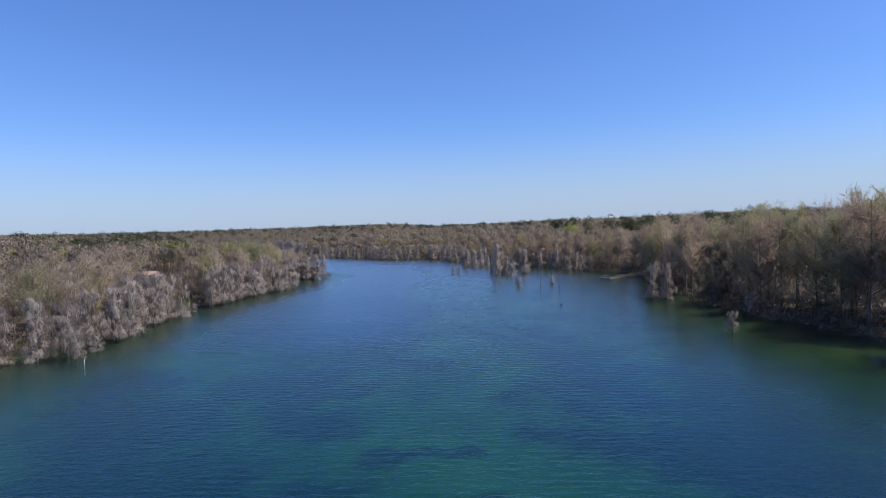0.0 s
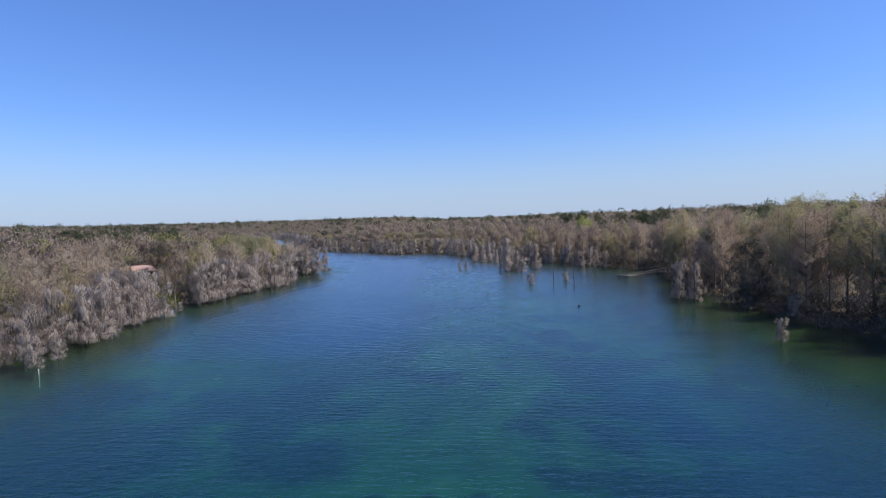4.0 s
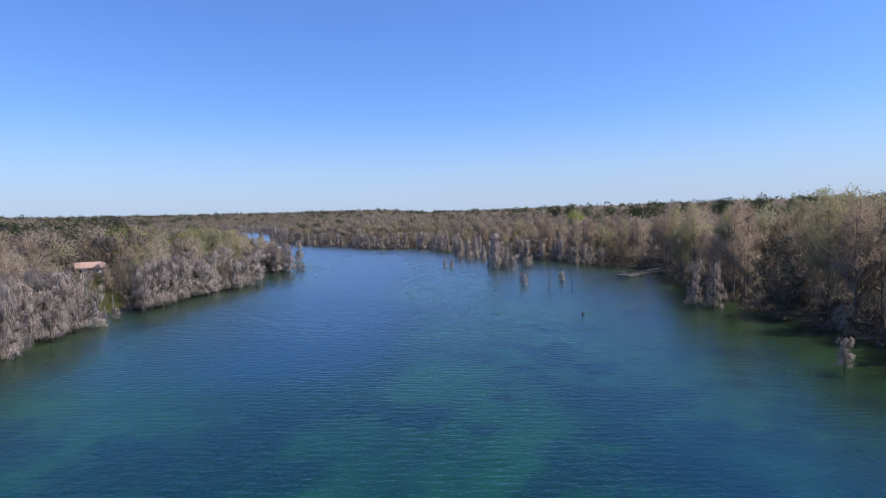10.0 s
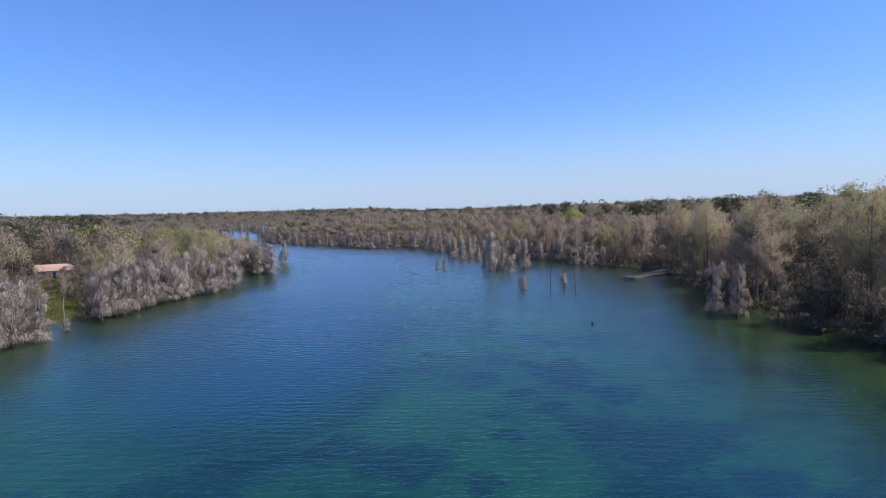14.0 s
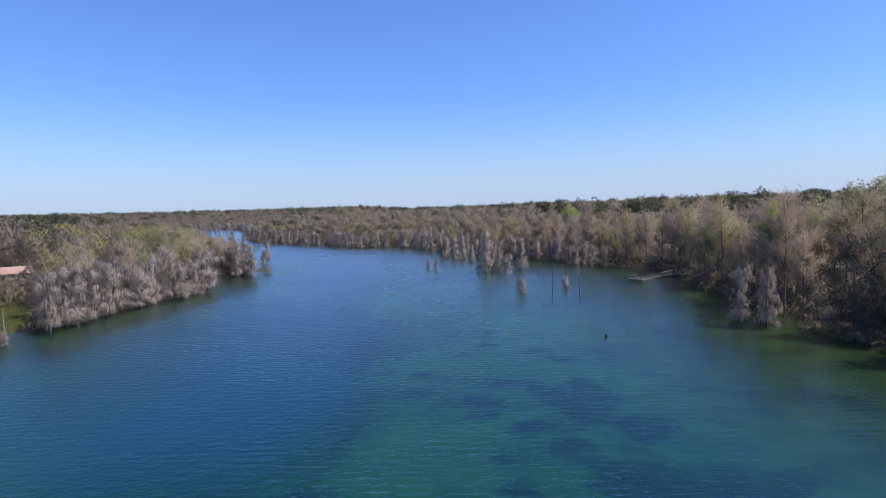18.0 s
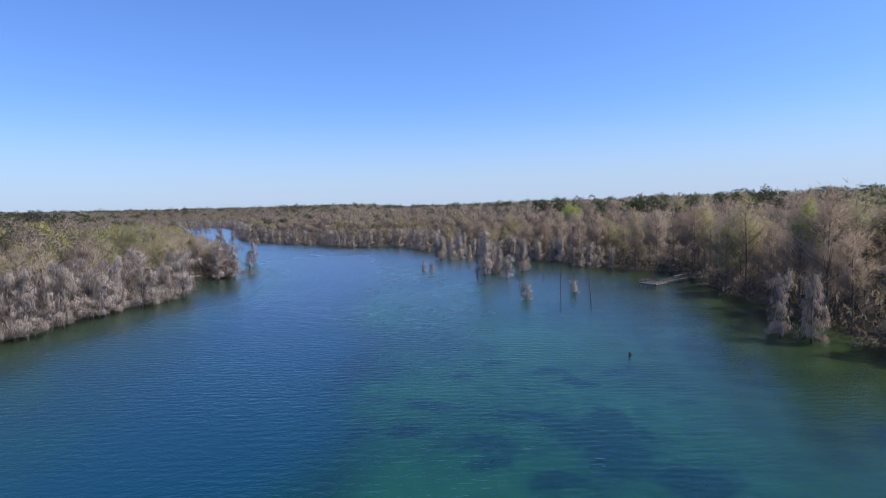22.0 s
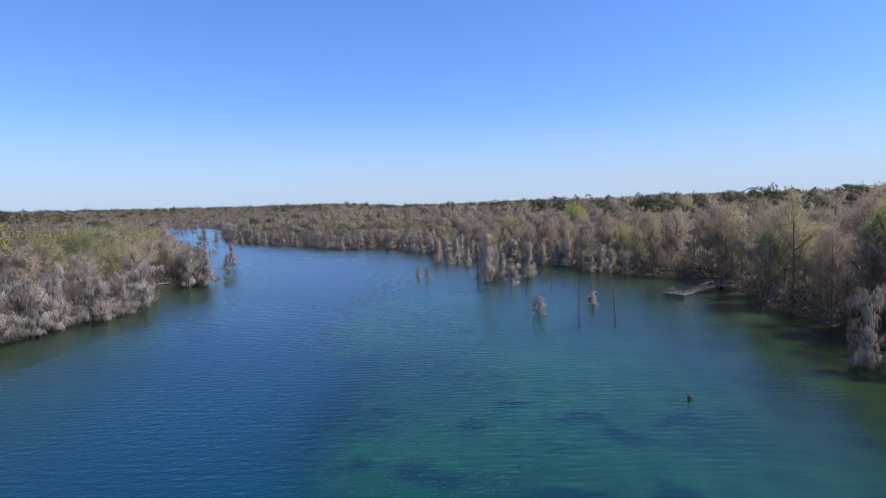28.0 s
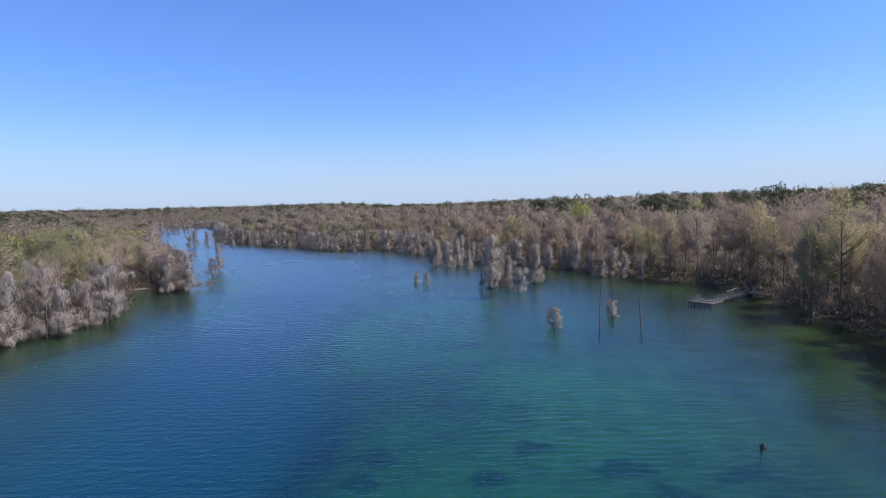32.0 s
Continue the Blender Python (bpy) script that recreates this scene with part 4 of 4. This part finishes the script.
# trees that stand in the open water
for x, y, h, w in ((20.4, 232.5, 13.2, 0.85), (22.8, 235.5, 10, 0.8), (24.6, 232.0, 8.0, 0.85), (33.0, 238.5, 10.5, 0.9), (26.0, 255, 7, 1.0), (12.9, 286, 8.5, 1.0),
                   (16.4, 288.7, 9, 1.0), (19.5, 276.6, 6.5, 0.9), (9, 291, 9.5, 1.0), (45.9, 271.6, 5.5, 1.0), (50.6, 270, 7, 1.0), (55.5, 145, 9.6, 0.8), (57.9, 141.4, 9.8, 0.76),
                   (-67.2, 282.5, 6.2, 0.8), (-70.7, 299.8, 9.5, 0.75), (-136, 441.5, 7.5, 1), (-152.6, 493, 10, 1), (-142, 488, 8.5, 1), (-118, 482, 9, 1), (-142, 545, 10, 1)):
    set_tree(pick(MOSSY if x < -60 else RAGGED if x > 55 else LONE), x, y, h, 9.0, "cypresses standing in the water", z=0.0, wide=w)
for k in range(9):
    set_tree(pick(MOSSY), -308 + 5.5 * k + rng.normal(), 770 + 2.0 * k + rng.normal() * 3, rng.uniform(9, 14), 9.0, "cypresses standing in the water", z=0.0)
for x, y, h, w in ((23.7, 183.6, 3.6, 1.2), (36.6, 191.6, 2.9, 1.25), (1.4, 244.9, 3.3, 0.85), (4.1, 241.1, 3.6, 0.85), (25.5, 223.2, 6.0, 1.1), (51.5, 95.1, 3.6, 0.95),
                   (65.9, 115, 4.2, 1.0), (-71.5, 145.5, 2.6, 1.1), (-72.3, 101.5, 4.2, 0.9), (-66.5, 90, 5.0, 0.9), (-66.5, 95.5, 3.6, 0.9), (-109, 439, 4.5, 1.0)):
    set_tree(pick(SHAGGY), x, y, h, 4.0, "small cypresses in the water", z=max(0.0, float(ground_z(x, y))), wide=w)


# ---- distant woods ----
def woods(name, p, h, reach, low, n, length, width, material, label, trunks=True):
    """Crowns of a distant wood, slip by slip, with a stem under each."""
    k = len(p)
    z = ground_z(p[:, 0], p[:, 1])
    u = unit(rng.normal(size=(k, n, 3)))
    u[..., 2] = np.abs(u[..., 2]) * 1.0 - 0.25
    az, ph = np.arctan2(u[..., 1], u[..., 0]), rng.uniform(0, 6.28, (2, k, 1))
    lobe = 1 + 0.16 * np.sin(3 * az + ph[0] + 2 * u[..., 2]) + 0.12 * np.sin(5 * az + ph[1] - 3 * u[..., 2])
    r = (rng.uniform(0.5, 1.0, (k, n)) ** 0.5 * lobe)[..., None]
    half = (h * (1 - low) / 2)[:, None, None]
    c = np.stack([p[:, 0], p[:, 1], z + h * (1 + low) / 2 - 0.1 * h], 1)[:, None]
    o = c + u * r * np.concatenate([np.broadcast_to(reach[:, None, None], (k, 1, 2)), half], -1)
    foot = np.broadcast_to(c - np.concatenate([np.zeros((k, 1, 2)), half * 1.1], -1), o.shape).reshape(-1, 3)
    o = o.reshape(-1, 3)
    d = unit(unit(o - foot) + rng.normal(size=o.shape) * 0.6)
    pieces = [blades(o - d * length * 0.6, d, length * rng.uniform(0.6, 1.3, len(o)), width * rng.uniform(0.6, 1.3, len(o)))]
    out = np.repeat(unit(u.reshape(-1, 3) + rng.normal(size=o.shape) * 0.12 + [0, 0, 0.2]), 3, 0)
    if trunks and length < 3.5:
        out = np.concatenate([out, np.tile([[0.0, -1, 0]], (3 * k, 1))])
        base = np.stack([p[:, 0], p[:, 1], z - 0.2], 1)
        pieces.append(blades(base, np.tile([[0.0, 0, 1]], (k, 1)), h * 0.95, 0.36))
    ob = new(name, mesh_of(name, *join(pieces), material, False, out))
    shade = rng.uniform(size=k)
    shade = np.concatenate([np.repeat(shade, 3 * n)] + ([np.repeat(shade, 3)] if len(pieces) > 1 else []))
    ob.data.attributes.new("tree_shade", "FLOAT", "POINT").data.foreach_set("value", shade.astype(np.float32))
    return tagged(ob, label, "woods", kind="stuff")


def seen_wedge(p):
    return (np.abs(p[:, 0]) < 60 + 0.98 * (p[:, 1] + 10)) & (p[:, 1] > 10)


rings = ((scatter(-330, 330, 20, 560, 7.4), (22, 46), 560, 0.85, 0.27, 1), (scatter(-330, 330, 20, 560, 7.8), (46, 70), 180, 1.4, 0.48, 1), (scatter(-1000, 560, 20, 1500, 11.0), (70, 380), 110, 1.7, 0.65, 2), (scatter(-1500, 1500, 200, 1900, 18.0), (330, 1000), 34, 3.6, 1.6, 3))
for p, (lo, hi), n, length, width, ring in rings:
    s = off_water(p[:, 0], p[:, 1])
    keep = (s > lo) & (s < hi) & seen_wedge(p) & ~in_view_gap(p[:, 0], p[:, 1])
    if lo == 22:
        keep |= (s > 10) & (s <= 22) & (p[:, 1] > 330) & seen_wedge(p)
        keep |= (s > 3) & (s <= 22) & (p[:, 1] > 275) & (p[:, 0] < -62)
    if ring == 2:
        keep |= (s > 5) & (s <= 100) & (p[:, 1] > 540) & seen_wedge(p)
    hidden = (p[:, 0] > -30) & (s > 45) & (s < 220)
    keep &= ~hidden | (rng.uniform(size=len(p)) < 0.33)
    p, s = p[keep], s[keep]
    r = rng.uniform(size=len(p))
    clump = 0.5 + 0.5 * np.sin(p[:, 0] * 0.021 + 2 * np.sin(p[:, 1] * 0.013)) * np.sin(p[:, 1] * 0.017 + 1.0)
    pine = r < np.interp(s, [30, 90, 200, 500], [0.01, 0.03, 0.12, 0.30]) * (0.3 + 1.4 * clump) * np.where(p[:, 0] > 40, 0.45, np.where(p[:, 0] < -60, 0.8, 1.0))
    green = np.maximum(spring_green(p[:, 0], p[:, 1]), 0.35 * np.clip(np.sin(p[:, 0] * 0.045 + 1.7 * np.sin(p[:, 1] * 0.03)) * np.cos(p[:, 1] * 0.038 + 0.6), 0, 1))
    leaf = ~pine & (1 - r < np.where(p[:, 0] < -60, 0.8, 0.4) * green * (1.0, 0.35, 0.1)[ring - 1])
    bare = ~pine & ~leaf
    h = tree_height(p[:, 0], p[:, 1], s) * rng.uniform(0.78, 1.2, len(p)) + np.interp(s, [60, 200, 600], [0, 2.5, 6.5])
    h = np.array([below_sight(a[0], a[1], b) for a, b in zip(p, h)]) if ring == 1 else h
    spread = 4.6 if ring == 1 else 5.0 if ring == 2 else 8.0
    reach = spread * rng.uniform(0.8, 1.2, len(p))
    where = ("close behind the bank trees", "in the middle distance", "on the horizon")[ring - 1]
    low = (0.5, 0.3, 0.1)[ring - 1]
    woods("bare_woods", p[bare], h[bare], reach[bare], low, n, length, width, M_FAR_BARE, "leafless grey-brown woods " + where)
    woods("leafing_woods", p[leaf], h[leaf], reach[leaf], low, n, length * 0.8, width * 1.2, M_FAR_LEAF, "yellow-green leafing woods " + where)
    woods("pine_woods", p[pine], h[pine] * rng.uniform(1.02, 1.24, pine.sum()), reach[pine] * 1.0, (0.6, 0.5, 0.2)[ring - 1], n, length * 0.7, width * 1.3, M_FAR_PINE, "dark green pine woods " + where)

# single tall pines that stand out on the skyline
for x, y, h in ((109.6, 334.8, 23), (112, 338, 21), (105, 333, 20), (-141, 219, 20.5), (-133, 219, 19), (-137, 226, 20), (-146, 213, 20), (-148, 236, 18.5), (-152, 219, 19.5), (-99, 256, 16), (-104, 263, 16), (-132, 258, 17), (-148, 354, 19), (-172, 290, 19), (-257, 458, 22), (150, 360, 22), (190, 400, 23), (165, 352, 20)):
    set_tree(pick(PINES), x, y, h, 24.0, "pines on the skyline", wide=1.7 if x < -90 and y < 260 else 1.2)

for k in range(135):
    x, y = (rng.uniform(70, 430), rng.uniform(150, 620)) if k < 100 else (rng.uniform(-520, -120), rng.uniform(340, 760))
    d = float(off_water(x, y))
    if 70 < d < 300 and abs(x) < 0.85 * y:
        set_tree(pick(PINES), x, y, rng.uniform(21.0, 28.2) - float(ground_z(x, y)) + (0.0 if x > 0 else 1.5), 24.0, "pines on the skyline", wide=rng.uniform(1.2, 2.0))

# shrubs under the trees
p = scatter(-120, 120, 40, 420, 2.2)
s = off_water(p[:, 0], p[:, 1])
p = p[(s > 0.5) & (s < 18) & ~in_view_gap(p[:, 0], p[:, 1])]
woods("undergrowth", p, rng.uniform(1.2, 5.0, len(p)), rng.uniform(1.0, 2.0, len(p)), 0.0, 55, 0.75, 0.17, M_SHRUB, "tangled brown and olive undergrowth along the banks", False)


p = scatter(-70, 120, 60, 440, 3.6)
s = off_water(p[:, 0], p[:, 1])
p = p[(s > 3) & (s < np.where(p[:, 0] > 20, 28, 14))]
woods("saplings", p, rng.uniform(4.5, 10.5, len(p)) * np.where((p[:, 0] > 20) & (p[:, 1] < 135), 1.35, 1.0), rng.uniform(1.4, 2.4, len(p)), 0.1, 130, 0.9, 0.13, M_FAR_BARE, "young brown thicket growing under the bank trees", False)


# thicket of young growth between the water and the house
p = scatter(-150, -76, 130, 262, 3.4)
s = off_water(p[:, 0], p[:, 1])
p = p[(s > 8) & (s < 75) & ~in_view_gap(p[:, 0], p[:, 1], -0.5)]
hh = np.array([min(9.0, below_sight(a, b, 9.0)) for a, b in p]) * rng.uniform(0.55, 0.95, len(p))
woods("thicket", p, hh, rng.uniform(1.6, 2.8, len(p)), 0.1, 80, 1.1, 0.16, M_FAR_BARE, "pale brown thicket of young trees behind the bank", False)


def grass_patch(name, cx, cy, rx, ry, turn, n, label):
    a, r = rng.uniform(0, 6.28, n), np.sqrt(rng.uniform(0, 1, n))
    x, y = r * np.cos(a) * rx, r * np.sin(a) * ry
    c, s_ = math.cos(turn), math.sin(turn)
    px, py = cx + c * x - s_ * y, cy + s_ * x + c * y
    o = np.stack([px, py, np.maximum(ground_z(px, py), 0.0)], 1)
    geo = blades(o, unit(rng.normal(size=(n, 3)) * 0.3 + [0, 0, 1]), rng.uniform(0.25, 0.7, n), rng.uniform(0.08, 0.2, n))
    return tagged(new(name, mesh_of(name, *geo, M_GRASS)), label, "grass", kind="stuff")


for k in range(4):
    u = rng.uniform(0.45, 0.8)
    x, y = -74 - 62 * u + rng.normal() * 3.5, 148 + 90 * u + rng.normal() * 3.5
    if math.hypot(x + 136, y - 236) > 9:
        set_tree(pick(BARE), x, y, rng.uniform(3.5, 5.5), 18.0, "young bare trees before the house", wide=0.9)
for k in range(7):
    u = rng.uniform(0.3, 0.55)
    x, y = -74 - 62 * u + rng.normal() * 3.0, 148 + 90 * u + rng.normal() * 3.0
    set_tree(pick(BARE), x, y, rng.uniform(5.0, 8.5), 18.0, "young bare trees before the house", wide=0.8, label="slender young bare tree on the mown grass")
grass_patch("lawn_grass", -116, 208, 7.5, 24, 0.58, 9000, "mown green lawn below the house")
for k in range(9):
    set_tree(pick(BARE), -150 + 3.6 * k + rng.normal(), 247 + 2.0 * math.sin(k * 2.1), rng.uniform(12, 16), 18.0, "bare trees behind the house")
grass_patch("marsh_grass", -84, 100, 7, 5, 0.3, 4000, "bright yellow-green marsh grass at the water's edge")
grass_patch("bank_grass", -90.5, 173, 4.2, 21, 0.58, 9000, "mown green grass running down to the water")


# ---- snags, stumps, logs ----
def snag(x, y, h, r, lean, label, forks=0, wood=None):
    root = thing("snag", x, y, float(ground_z(x, y)) - 0.3, label, "dead tree", "bare snags in the water")
    hh = h - float(ground_z(x, y)) + 0.3
    u = np.linspace(0, 1, 9)
    path = np.stack([lean * hh * u + 0.05 * np.sin(u * 7), 0.06 * np.sin(u * 5 + 1), u * hh], 1)
    part("stem", tube(path, r * (1.25 - 0.9 * u), 7), wood or M_SNAG, root, "", True)
    for k in range(forks):
        o = path[4 + k % 4]
        a = k * 2.3
        part("branch_stub", tube([o, o + [0.25 * math.cos(a), 0.25 * math.sin(a), 0.2], o + [0.5 * math.cos(a), 0.5 * math.sin(a), 0.55]], [r * 0.4, r * 0.3, 0.01], 5), wood or M_SNAG, root)
    return root


snag(30.6, 181.5, 7.9, 0.13, 0.03, "slender bare grey snag standing upright in the water", 2)
snag(36.8, 179.0, 7.6, 0.12, -0.06, "slender leaning bare snag standing in the water", 1)
snag(37.0, 191.9, 8.6, 0.12, -0.05, "slender bare snag beside a small mossy cypress", 3)
snag(17.9, 233.2, 9.5, 0.14, 0.0, "slender bare snag beside the tall mossy cypress", 1)
snag(37.1, 227.2, 0.5, 0.18, 0.1, "short dark stump just above the water")
snag(28.8, 221.0, 0.35, 0.15, 0.1, "short dark stump just above the water")
snag(-75.5, 151, 6.0, 0.11, 0.02, "slender pale dead tree in the grassy gap of the bank", 3, M_LOG)
snag(-70.0, 183.0, 1.3, 0.17, 0.0, "short pale pointed stump at the foot of the mossy bank", 0, M_LOG)
post = thing("marker_post", -62.9, 86.6, float(ground_z(-62.9, 86.6)) - 0.2, "white marker post standing in the water", "post")
part("pole", tube([(0, 0, 0), (0, 0, 1.0), (0, 0, 0.85 - float(ground_z(-62.9, 86.6)) + 0.2)], [0.06, 0.06, 0.055], 8), M_WHITE, post, "", True)
part("cap", tube([(0, 0, 1.04 - float(ground_z(-62.9, 86.6))), (0, 0, 1.10 - float(ground_z(-62.9, 86.6)))], [0.075, 0.02], 8), M_WHITE, post)


def stump(x, y):
    root = thing("stump", x, y, float(ground_z(x, y)), "dark broken stump breaking the water surface", "stump")
    d = -float(ground_z(x, y))
    part("bole", tube([(-0.12, 0.1, 0.0), (-0.1, 0.06, d * 0.5), (-0.04, 0, d * 0.9), (0.02, 0, d + 0.1), (0.1, 0.02, d + 0.42)], [0.04, 0.04, 0.07, 0.2, 0.1], 8), M_DARK_TIMBER, root)
    part("branch_stub", tube([(0.03, 0, d + 0.1), (-0.12, 0.05, d + 0.25), (-0.2, 0.08, d + 0.42)], [0.1, 0.07, 0.03], 5), M_DARK_TIMBER, root)
    part("branch_stub", tube([(0.05, 0, d + 0.05), (0.3, -0.1, d + 0.1), (0.42, -0.12, d + 0.12)], [0.1, 0.07, 0.03], 5), M_DARK_TIMBER, root)


stump(28.6, 136.6)


def log(x, y, length, r, turn, label, material, z=None):
    z = float(ground_z(x, y)) + r * 0.7 if z is None else z
    root = thing("fallen_log", x, y, z, label, "log", "", turn)
    u = np.linspace(-0.5, 0.5, 7)
    part("bole", tube(np.stack([u * length, 0.03 * length * np.sin(u * 6), 0.1 * np.cos(u * 4)], 1), r * (1 - 0.5 * (u + 0.5)), 7), material, root, "", True)
    o = np.array([0.2 * length, 0, 0])
    part("branch_stub", tube([o, o + [0.3, 0.3, 0.3], o + [0.6, 0.7, 0.6]], [r * 0.5, r * 0.35, 0.02], 5), material, root)


log(71.2, 128.2, 4.5, 0.22, -50, "bleached fallen log lying along the shaded bank", M_LOG)
log(72.2, 117.0, 6.5, 0.2, -70, "bleached fallen log lying along the shaded bank", M_LOG)
log(-80.5, 103.5, 5.0, 0.2, 25, "bleached fallen log in the shallow cove", M_LOG, 0.25)
log(73, 213, 7.0, 0.22, 35, "pale fallen log lying on the bank by the pier", M_LOG, 0.5)
log(77.4, 223, 6.0, 0.25, -15, "pale fallen log lying on the bank by the pier", M_LOG)


# ---- water weed ----
def weed_shade_bed(x, y, rx, ry, turn):
    """Sparse tufts that stand up from a bed of weed, and from the stump's painted shadow."""
    n = int(min(220, 2 * rx * ry + 10))
    a, r = rng.uniform(0, 6.28, n), np.abs(rng.normal(size=n)) * 0.5
    lx, ly = r * np.cos(a) * rx, r * np.sin(a) * ry
    c, s_ = math.cos(turn), math.sin(turn)
    px, py = c * lx - s_ * ly, s_ * lx + c * ly
    o = np.stack([px, py, ground_z(px + x, py + y) - 0.05], 1)
    d = unit(rng.normal(size=(n, 3)) * [1, 1, 0.2] + [0.2, -0.5, 0.5])
    ob = new("weed_shade_bed", mesh_of("weed_shade_bed", *blades(o, d, rng.uniform(0.2, 0.6, n) * np.clip(-o[:, 2] / 3 - 0.2, 0.1, 1), rng.uniform(0.1, 0.3, n) * np.clip(-o[:, 2] / 3, 0.3, 1)), M_WEED))
    ob.location = (x, y, 0)
    tagged(ob, "dark submerged bed of water weed on the river floor, beside the stump its painted shadow", "water weed", "weed beds on the river floor")


for bed in WEEDS_AND_SHADE:
    weed_shade_bed(*bed)


# ---- pier ----
def pier():
    root = thing("pier", 59.6, 198.6, 0, "weathered grey timber pier with open railings over the water", "pier", rz=35)
    top = 0.3

    def deck(name, x0, x1, y0, y1):
        boards = [worn_box(x, min(x + 0.27, x1), y0, y1, top - 0.05, top, 0.008) for x in np.arange(x0, x1 - 0.02, 0.28)]
        part(name, join(boards), M_PLANK, root, "grey deck boards")
        for y in (y0 + 0.15, y1 - 0.15):
            part("joist", worn_box(x0, x1, y - 0.05, y + 0.05, top - 0.3, top - 0.052), M_POST, root)

    deck("platform_deck", 0, 4.9, 0, 4.8)
    deck("walkway_deck", 4.91, 17.5, 0.3, 1.8)

    for k in range(6):  # skirting boards round the platform
        part("fascia", worn_box(0.82 * k, 0.82 * k + 0.8, -0.05, -0.004, 0.02, top + 0.02), M_POST, root)
        part("fascia", worn_box(-0.05, -0.004, 0.8 * k, 0.8 * k + 0.78, 0.02, top + 0.02), M_POST, root)

    def post(x, y, high=0.74):
        part("post", worn_box(x - 0.07, x + 0.07, y - 0.07, y + 0.07, -2.6, top + high), M_POST, root)

    def rail(x0, y0, x1, y1):
        d = 0.04
        for z in (top + 0.72, top + 0.38):
            part("rail", worn_box(min(x0, x1) - d, max(x0, x1) + d, min(y0, y1) - d, max(y0, y1) + d, z - 0.045, z + 0.045), M_PLANK, root)

    for x in (0.1, 1.3, 2.5, 3.7, 4.8):
        post(x, 0.1)
        post(x, 4.7)
    for y in (1.25, 2.4, 3.55):
        post(0.1, y)
    rail(0.1, 0.1, 4.8, 0.1)
    rail(0.1, 4.7, 4.8, 4.7)
    rail(0.1, 0.1, 0.1, 4.7)
    rail(4.8, 1.9, 4.8, 4.7)
    for x in np.arange(6.4, 17.6, 1.85):
        post(x, 0.35)
        post(x, 1.75)
    rail(4.9, 0.35, 17.4, 0.35)
    rail(4.9, 1.75, 17.4, 1.75)
    return root


pier()


def boardwalk(x, y, length, turn, label):
    root = thing("boardwalk", x, y, 0.35, label, "boardwalk", "", turn)
    part("deck", join([worn_box(a, a + 0.27, -0.75, 0.75, 0.2, 0.25, 0.008) for a in np.arange(0, length, 0.28)]), M_PLANK, root, "pale grey deck boards")
    for a in np.arange(0.1, length, 1.9):
        for b in (-0.7, 0.7):
            part("post", worn_box(a - 0.06, a + 0.06, b - 0.06, b + 0.06, -1.0, 1.2), M_POST, root)
    for b in (-0.7, 0.7):
        part("rail", worn_box(0, length, b - 0.04, b + 0.04, 1.12, 1.2), M_PLANK, root)


boardwalk(73.2, 206.6, 11, 62, "pale timber boardwalk leading from the pier into the trees")
boardwalk(72.9, 205.2, 6.5, -6, "weathered timber landing stage where the pier meets the bank")


def landing():
    root = thing("landing", -77.5, 250.2, 0, "small pale timber landing at the water's edge", "dock", rz=20)
    part("deck", join([worn_box(a, a + 0.28, 0, 2.0, 0.55, 0.6, 0.008) for a in np.arange(0, 4.0, 0.29)]), M_LOG, root)
    for a in (0.1, 2.0, 3.9):
        for b in (0.1, 1.9):
            part("post", worn_box(a - 0.07, a + 0.07, b - 0.07, b + 0.07, -1.2, 0.9), M_LOG, root)
    part("fascia", worn_box(0, 4.05, -0.06, -0.005, 0.3, 0.58), M_LOG, root)


landing()


# ---- house ----
def house():
    x, y = -136.0, 236.0
    z = float(ground_z(x, y))
    root = thing("house", x, y, z, "low white house with a faded pink shingle roof among the trees", "house", rz=32)
    L, W, H, ridge, over = 7.0, 4.5, 2.8, 4.6, 0.6
    part("wall", box_geo(-L, L, -W, -W + 0.2, 0, H), M_SIDING, root, "white siding")
    part("wall", box_geo(-L, L, W - 0.2, W, 0, H), M_SIDING, root, "white siding")
    part("wall", box_geo(-L, -L + 0.2, -W + 0.2, W - 0.2, 0, H), M_SIDING, root, "white siding")
    part("wall", box_geo(L - 0.2, L, -W + 0.2, W - 0.2, 0, H), M_SIDING, root, "white siding")
    lx, ly, rx = L + over, W + over, L - 2.2
    for s_ in (-1, 1):
        v = [(-lx, s_ * ly, H - 0.1), (lx, s_ * ly, H - 0.1), (rx, 0, ridge), (-rx, 0, ridge), (-lx, s_ * ly, H + 0.06), (lx, s_ * ly, H + 0.06), (rx, 0, ridge + 0.16), (-rx, 0, ridge + 0.16)]
        part("roof_slope", (np.array(v), np.array([(0, 1, 2, 3), (4, 5, 6, 7), (0, 1, 5, 4)])), M_ROOF, root)
        v = [(s_ * lx, -ly, H - 0.1), (s_ * lx, ly, H - 0.1), (s_ * rx, 0, ridge), (s_ * lx, -ly, H + 0.06), (s_ * lx, ly, H + 0.06), (s_ * rx, 0, ridge + 0.16)]
        part("roof_hip", (np.array(v), np.array([(0, 1, 2), (3, 4, 5), (0, 1, 4), (0, 4, 3)])), M_ROOF, root)
    for a in (-4.8, -2.0, 3.2, 5.4):
        w = part("window", box_geo(a - 0.6, a + 0.6, -W - 0.03, -W - 0.004, 1.0, 2.2), M_WHITE, root)
        part("pane", box_geo(a - 0.5, a + 0.5, -W - 0.05, -W - 0.034, 1.1, 2.1), M_PANE, w)
    part("door", box_geo(0.2, 1.2, -W - 0.04, -W - 0.004, 0.05, 2.1), M_DARK_TIMBER, root)


house()
